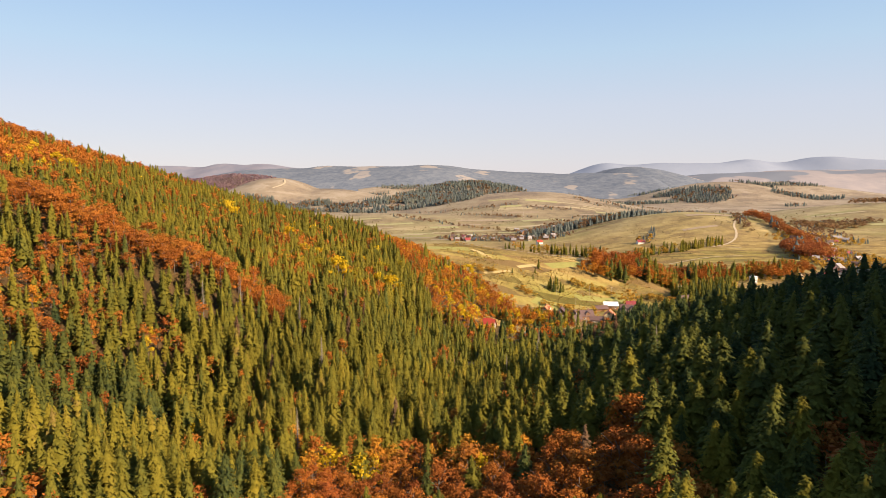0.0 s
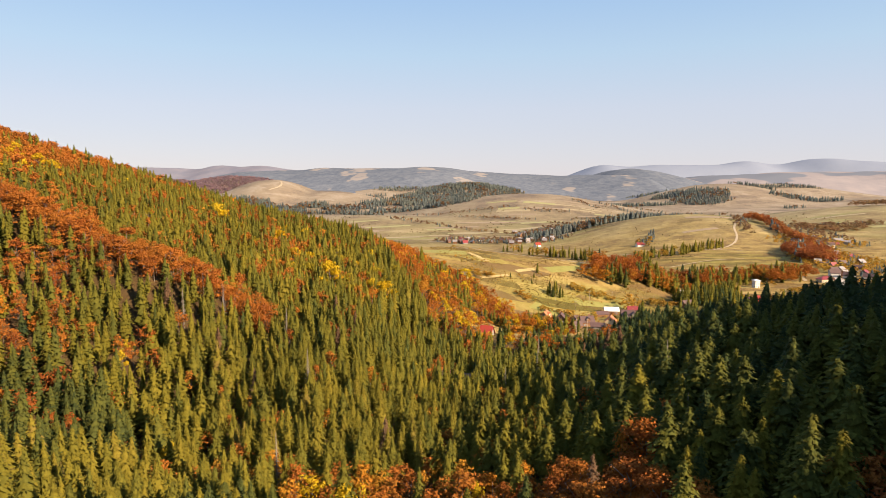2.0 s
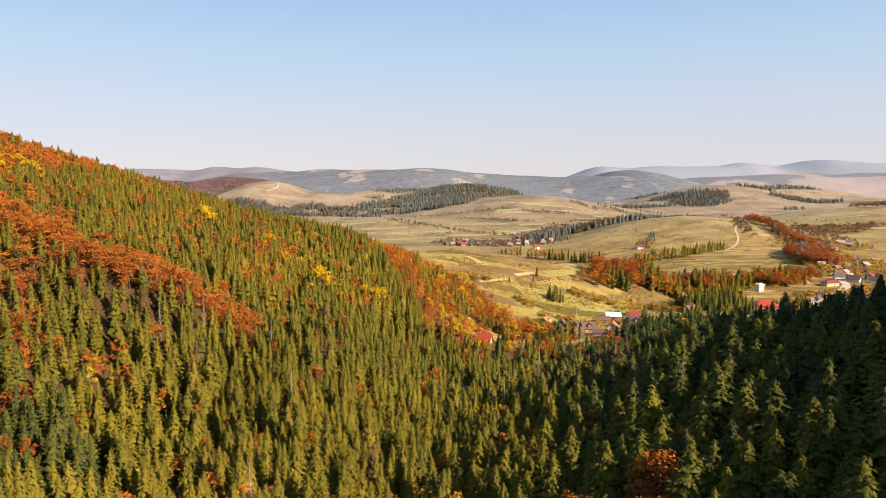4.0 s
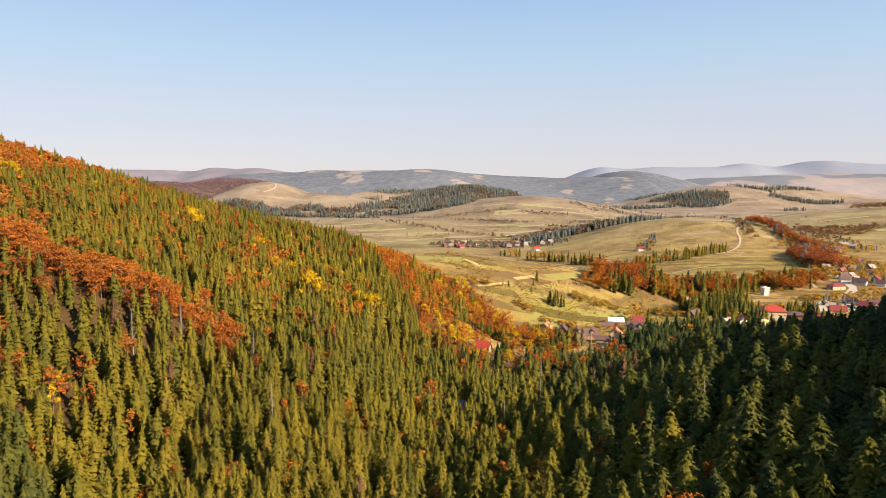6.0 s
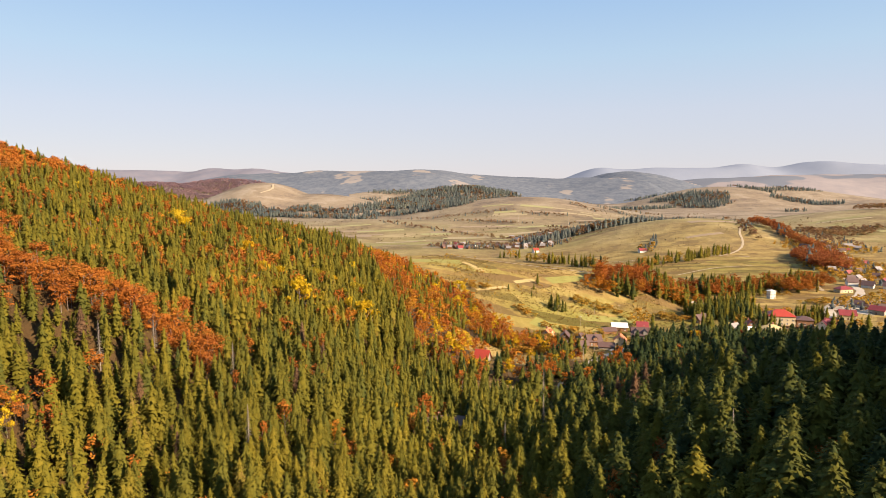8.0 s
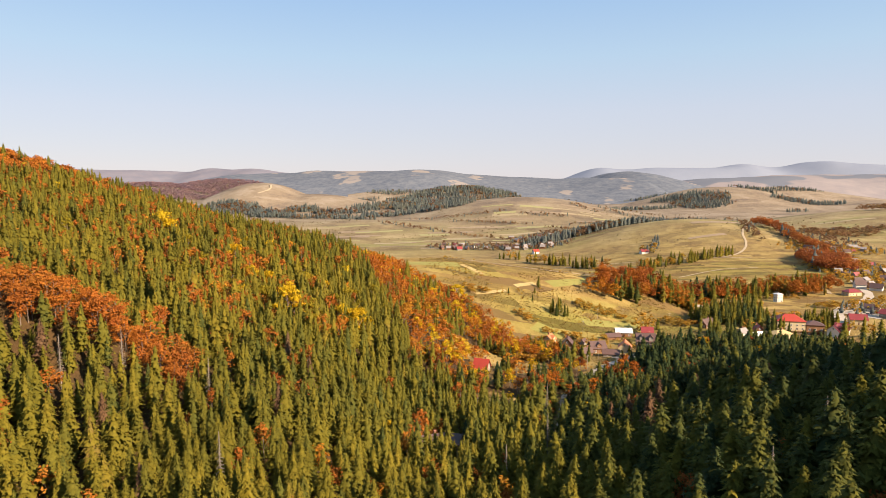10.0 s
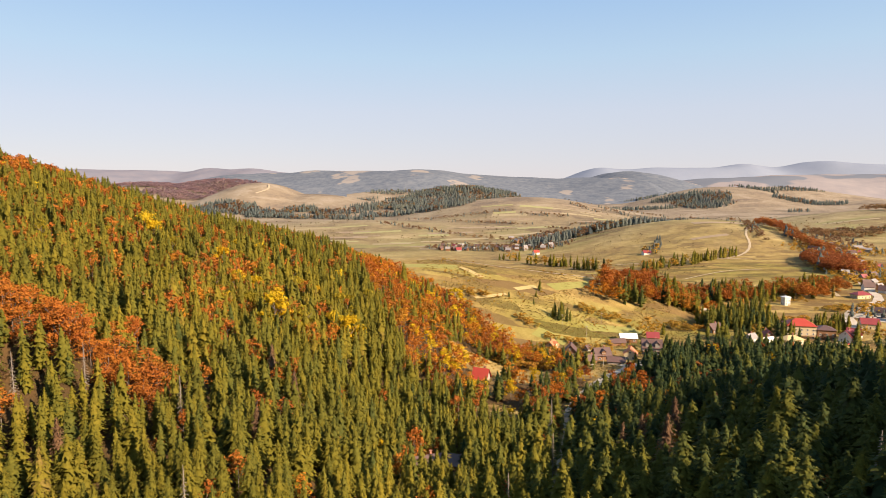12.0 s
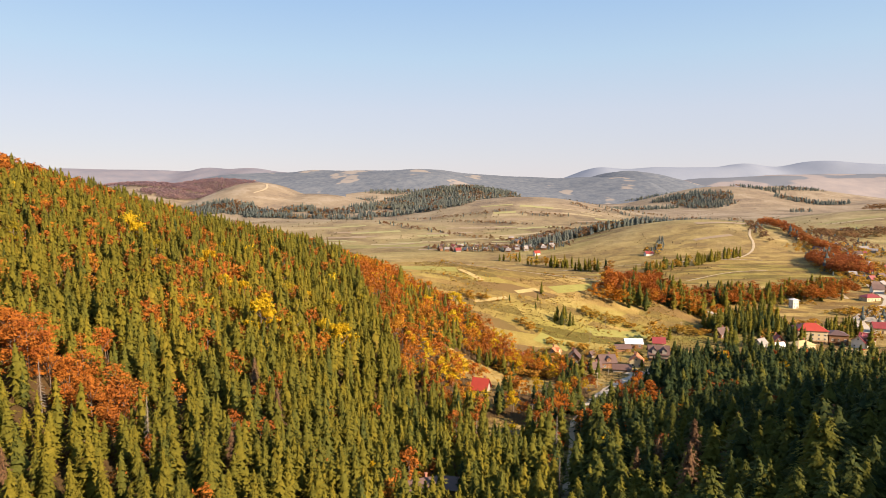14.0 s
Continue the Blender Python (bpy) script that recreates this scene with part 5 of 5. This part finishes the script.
def hamlet(count, cx, cy, sx, sy, turn, size, group, windows, plain=0.0):
    """Houses of a hamlet scattered along the valley floor, none on top of another."""
    done = []
    c, s = math.cos(radians(turn)), math.sin(radians(turn))
    while len(done) < count:
        u, v = rng.uniform(-1, 1, 2) * (sx, sy)
        x, y = cx + u * c - v * s, cy + u * s + v * c
        if any(math.hypot(x - a, y - b) < size * 1.7 for a, b in done):
            continue
        done.append((x, y))
        k = int(rng.integers(len(ROOFS)))
        if rng.uniform() < plain:
            k = int(rng.choice([1, 2, 3, 4, 7]))
        w = size * rng.uniform(0.8, 1.3)
        house("house", x, y, rng.uniform(-60, 60), w, w * 0.75, rng.uniform(3, 5), rng.uniform(2.4, 4), (GREY_WALL, WHITE_WALL, LOG_WALL, GREY_WALL, LOG_WALL)[k % 5], ROOFS[k],
              f"village house with a {ROOF_WORDS[k]} roof in the valley", windows=windows, chimney=False, group=group)


hamlet(26, 530, 850, 34, 140, -18, 8.5, "houses along the village road", False)
hamlet(9, 420, 620, 55, 22, 25, 10, "houses round the parking ground", True)
hamlet(10, 640, 1075, 50, 40, 0, 11, "houses at the hill's foot", False)
hamlet(30, 120, 1290, 110, 34, -14, 7.5, "houses of the far village", False, 0.85)
hamlet(12, 215, 1420, 45, 70, 0, 8.5, "houses of the far village", False, 0.85)
grove("garden_trees", [(9, 535, 860, 54, 155, -18), (8, 420, 635, 66, 34, 20), (10, 640, 1080, 80, 70, 0)], 0.85, 8, SPRUCE_TINY, BEECH_TINY, HAZED_SPRUCE, SHRUB,
      "golden-brown garden trees between the village houses", 1.3)


grove("garden_trees", [(9, 130, 1290, 140, 44, -14), (10, 215, 1420, 55, 80, 0)], 0.75, 8, SPRUCE_TINY, BEECH_TINY, HAZED_SPRUCE, HAZED_BEECH,
      "brown garden trees between the far village houses", 1.3)
grove("garden_trees", [(7, 100, 482, 12, 8, 20), (7, 118, 492, 10, 6, 0), (8, 150, 500, 8, 12, 0), (7, 84, 462, 8, 5, 0), (8, 132, 458, 8, 5, 30)], 0.7, 6.5, SPRUCE_FAR, BEECH_FINE, SPRUCE, SHRUB,
      "golden and brown garden trees between the houses", 1.3)
grove("garden_shrubs", [(4, 84, 502, 7, 3, 0), (4, 74, 482, 5, 4, 0), (4, 96, 462, 4, 3, 0), (4, 112, 478, 7, 3, 30), (4, 133, 480, 4, 6, 0), (4, 160, 500, 5, 6, 0), (4, 118, 440, 5, 3, 0), (5, 66, 452, 12, 8, -40), (5, 150, 455, 12, 4, 20)], 0.85, 4.5, SPRUCE_FAR, BUSH, SPRUCE, SHRUB,
      "golden garden shrubs between the houses", 1.4)


# ---- poles, cars, goal ----
STEEL = plain_mat("weathered_steel", (0.40, 0.39, 0.37), (0.55, 0.54, 0.52), 2.0, 0.5, coord="Object")
POLE_WOOD = plain_mat("grey_pole_wood", (0.34, 0.29, 0.23), (0.46, 0.40, 0.33), 2.0, 0.9, coord="Object")


def utility_pole(x, y, h, group, label):
    t = thing("utility_pole", pose(x, y, float(land(x, y)) - 0.4, 0, 0, rng.uniform(-30, 30)), label, "pole", group)
    co, tri = stem_template(1.0, 0.017, 6)
    part_mesh("pole", mesh_of("pole", co * h, tri, [POLE_WOOD]), t)
    bm = bmesh.new()
    box(bm, -0.9, 0.9, -0.06, 0.06, h * 0.9, h * 0.9 + 0.12)
    arm = part("crossarm", bm, POLE_WOOD, t)
    for k in (-0.8, 0, 0.8):
        bm = bmesh.new()
        box(bm, k - 0.05, k + 0.05, -0.05, 0.05, h * 0.9 + 0.12, h * 0.9 + 0.32)
        part("insulator", bm, FRAME, arm)


for q in [(102, 440), (110, 515), (96, 528), (128, 545), (47, 352), (88, 410), (150, 555), (188, 560)]:
    utility_pole(*q, 8.5, "poles in the valley", "grey wooden power pole standing in the meadow")
for q in [(-210, 2000), (-40, 1990), (30, 1985), (100, 1980), (330, 1620), (-420, 2010), (215, 1690)]:
    utility_pole(*q, 26, "pylons across the hills", "tall pale power pylon on the far hill")


def car(x, y, turn, paint, word):
    t = thing("car", pose(x, y, float(land(x, y)) + 0.36, 0, 0, turn), f"{word} car parked on the gravel", "car", "parked cars")
    bm = bmesh.new()
    prism(bm, [(-2.1, 0.25), (2.1, 0.25), (2.1, 0.75), (1.2, 0.9), (-2.0, 0.95)], "y", -0.85, 0.85)
    part("body", bm, paint, t)
    bm = bmesh.new()
    prism(bm, [(-1.8, 0.93), (1.0, 0.9), (0.4, 1.45), (-1.4, 1.45)], "y", -0.75, 0.75)
    part("cabin", bm, GLASS, t, "dark car windows")
    for wx in (-1.3, 1.3):
        for wy in (-0.8, 0.8):
            bm = bmesh.new()
            bmesh.ops.create_cone(bm, cap_ends=True, segments=12, radius1=0.32, radius2=0.32, depth=0.2, matrix=pose(wx, wy, 0.32, 90, 0, 0))
            part("wheel", bm, DOOR, t, "black tyre")


PAINTS = [(plain_mat("white_car_paint", (0.7, 0.7, 0.7), (0.75, 0.75, 0.75), 1, 0.25, coord="Object"), "white"), (plain_mat("dark_car_paint", (0.05, 0.05, 0.06), (0.07, 0.07, 0.08), 1, 0.25, coord="Object"), "dark grey"),
          (plain_mat("red_car_paint", (0.4, 0.03, 0.03), (0.45, 0.04, 0.04), 1, 0.25, coord="Object"), "red")]
for i, q in enumerate([(375, 604, 20), (381, 607, 25), (390, 612, 15), (399, 618, 30), (410, 628, 20), (424, 640, 40), (392, 600, 80), (404, 606, 70), (289, 512, 20), (285, 511, 10), (131, 449, 30), (118, 443, 10)]):
    car(*q, *PAINTS[i % 3])


def goal(x, y):
    t = thing("football_goal", pose(x, y, float(land(x, y)), 0, 0, 10), "white football goal standing on dry grass", "goal")
    for a0, a1, z0, z1 in ((-3.7, -3.58, 0, 2.44), (3.58, 3.7, 0, 2.44)):
        bm = bmesh.new()
        box(bm, a0, a1, -0.06, 0.06, z0, z1)
        part("post", bm, FRAME, t)
    bm = bmesh.new()
    box(bm, -3.7, 3.7, -0.06, 0.06, 2.44, 2.56)
    part("crossbar", bm, FRAME, t)


goal(268, 476)
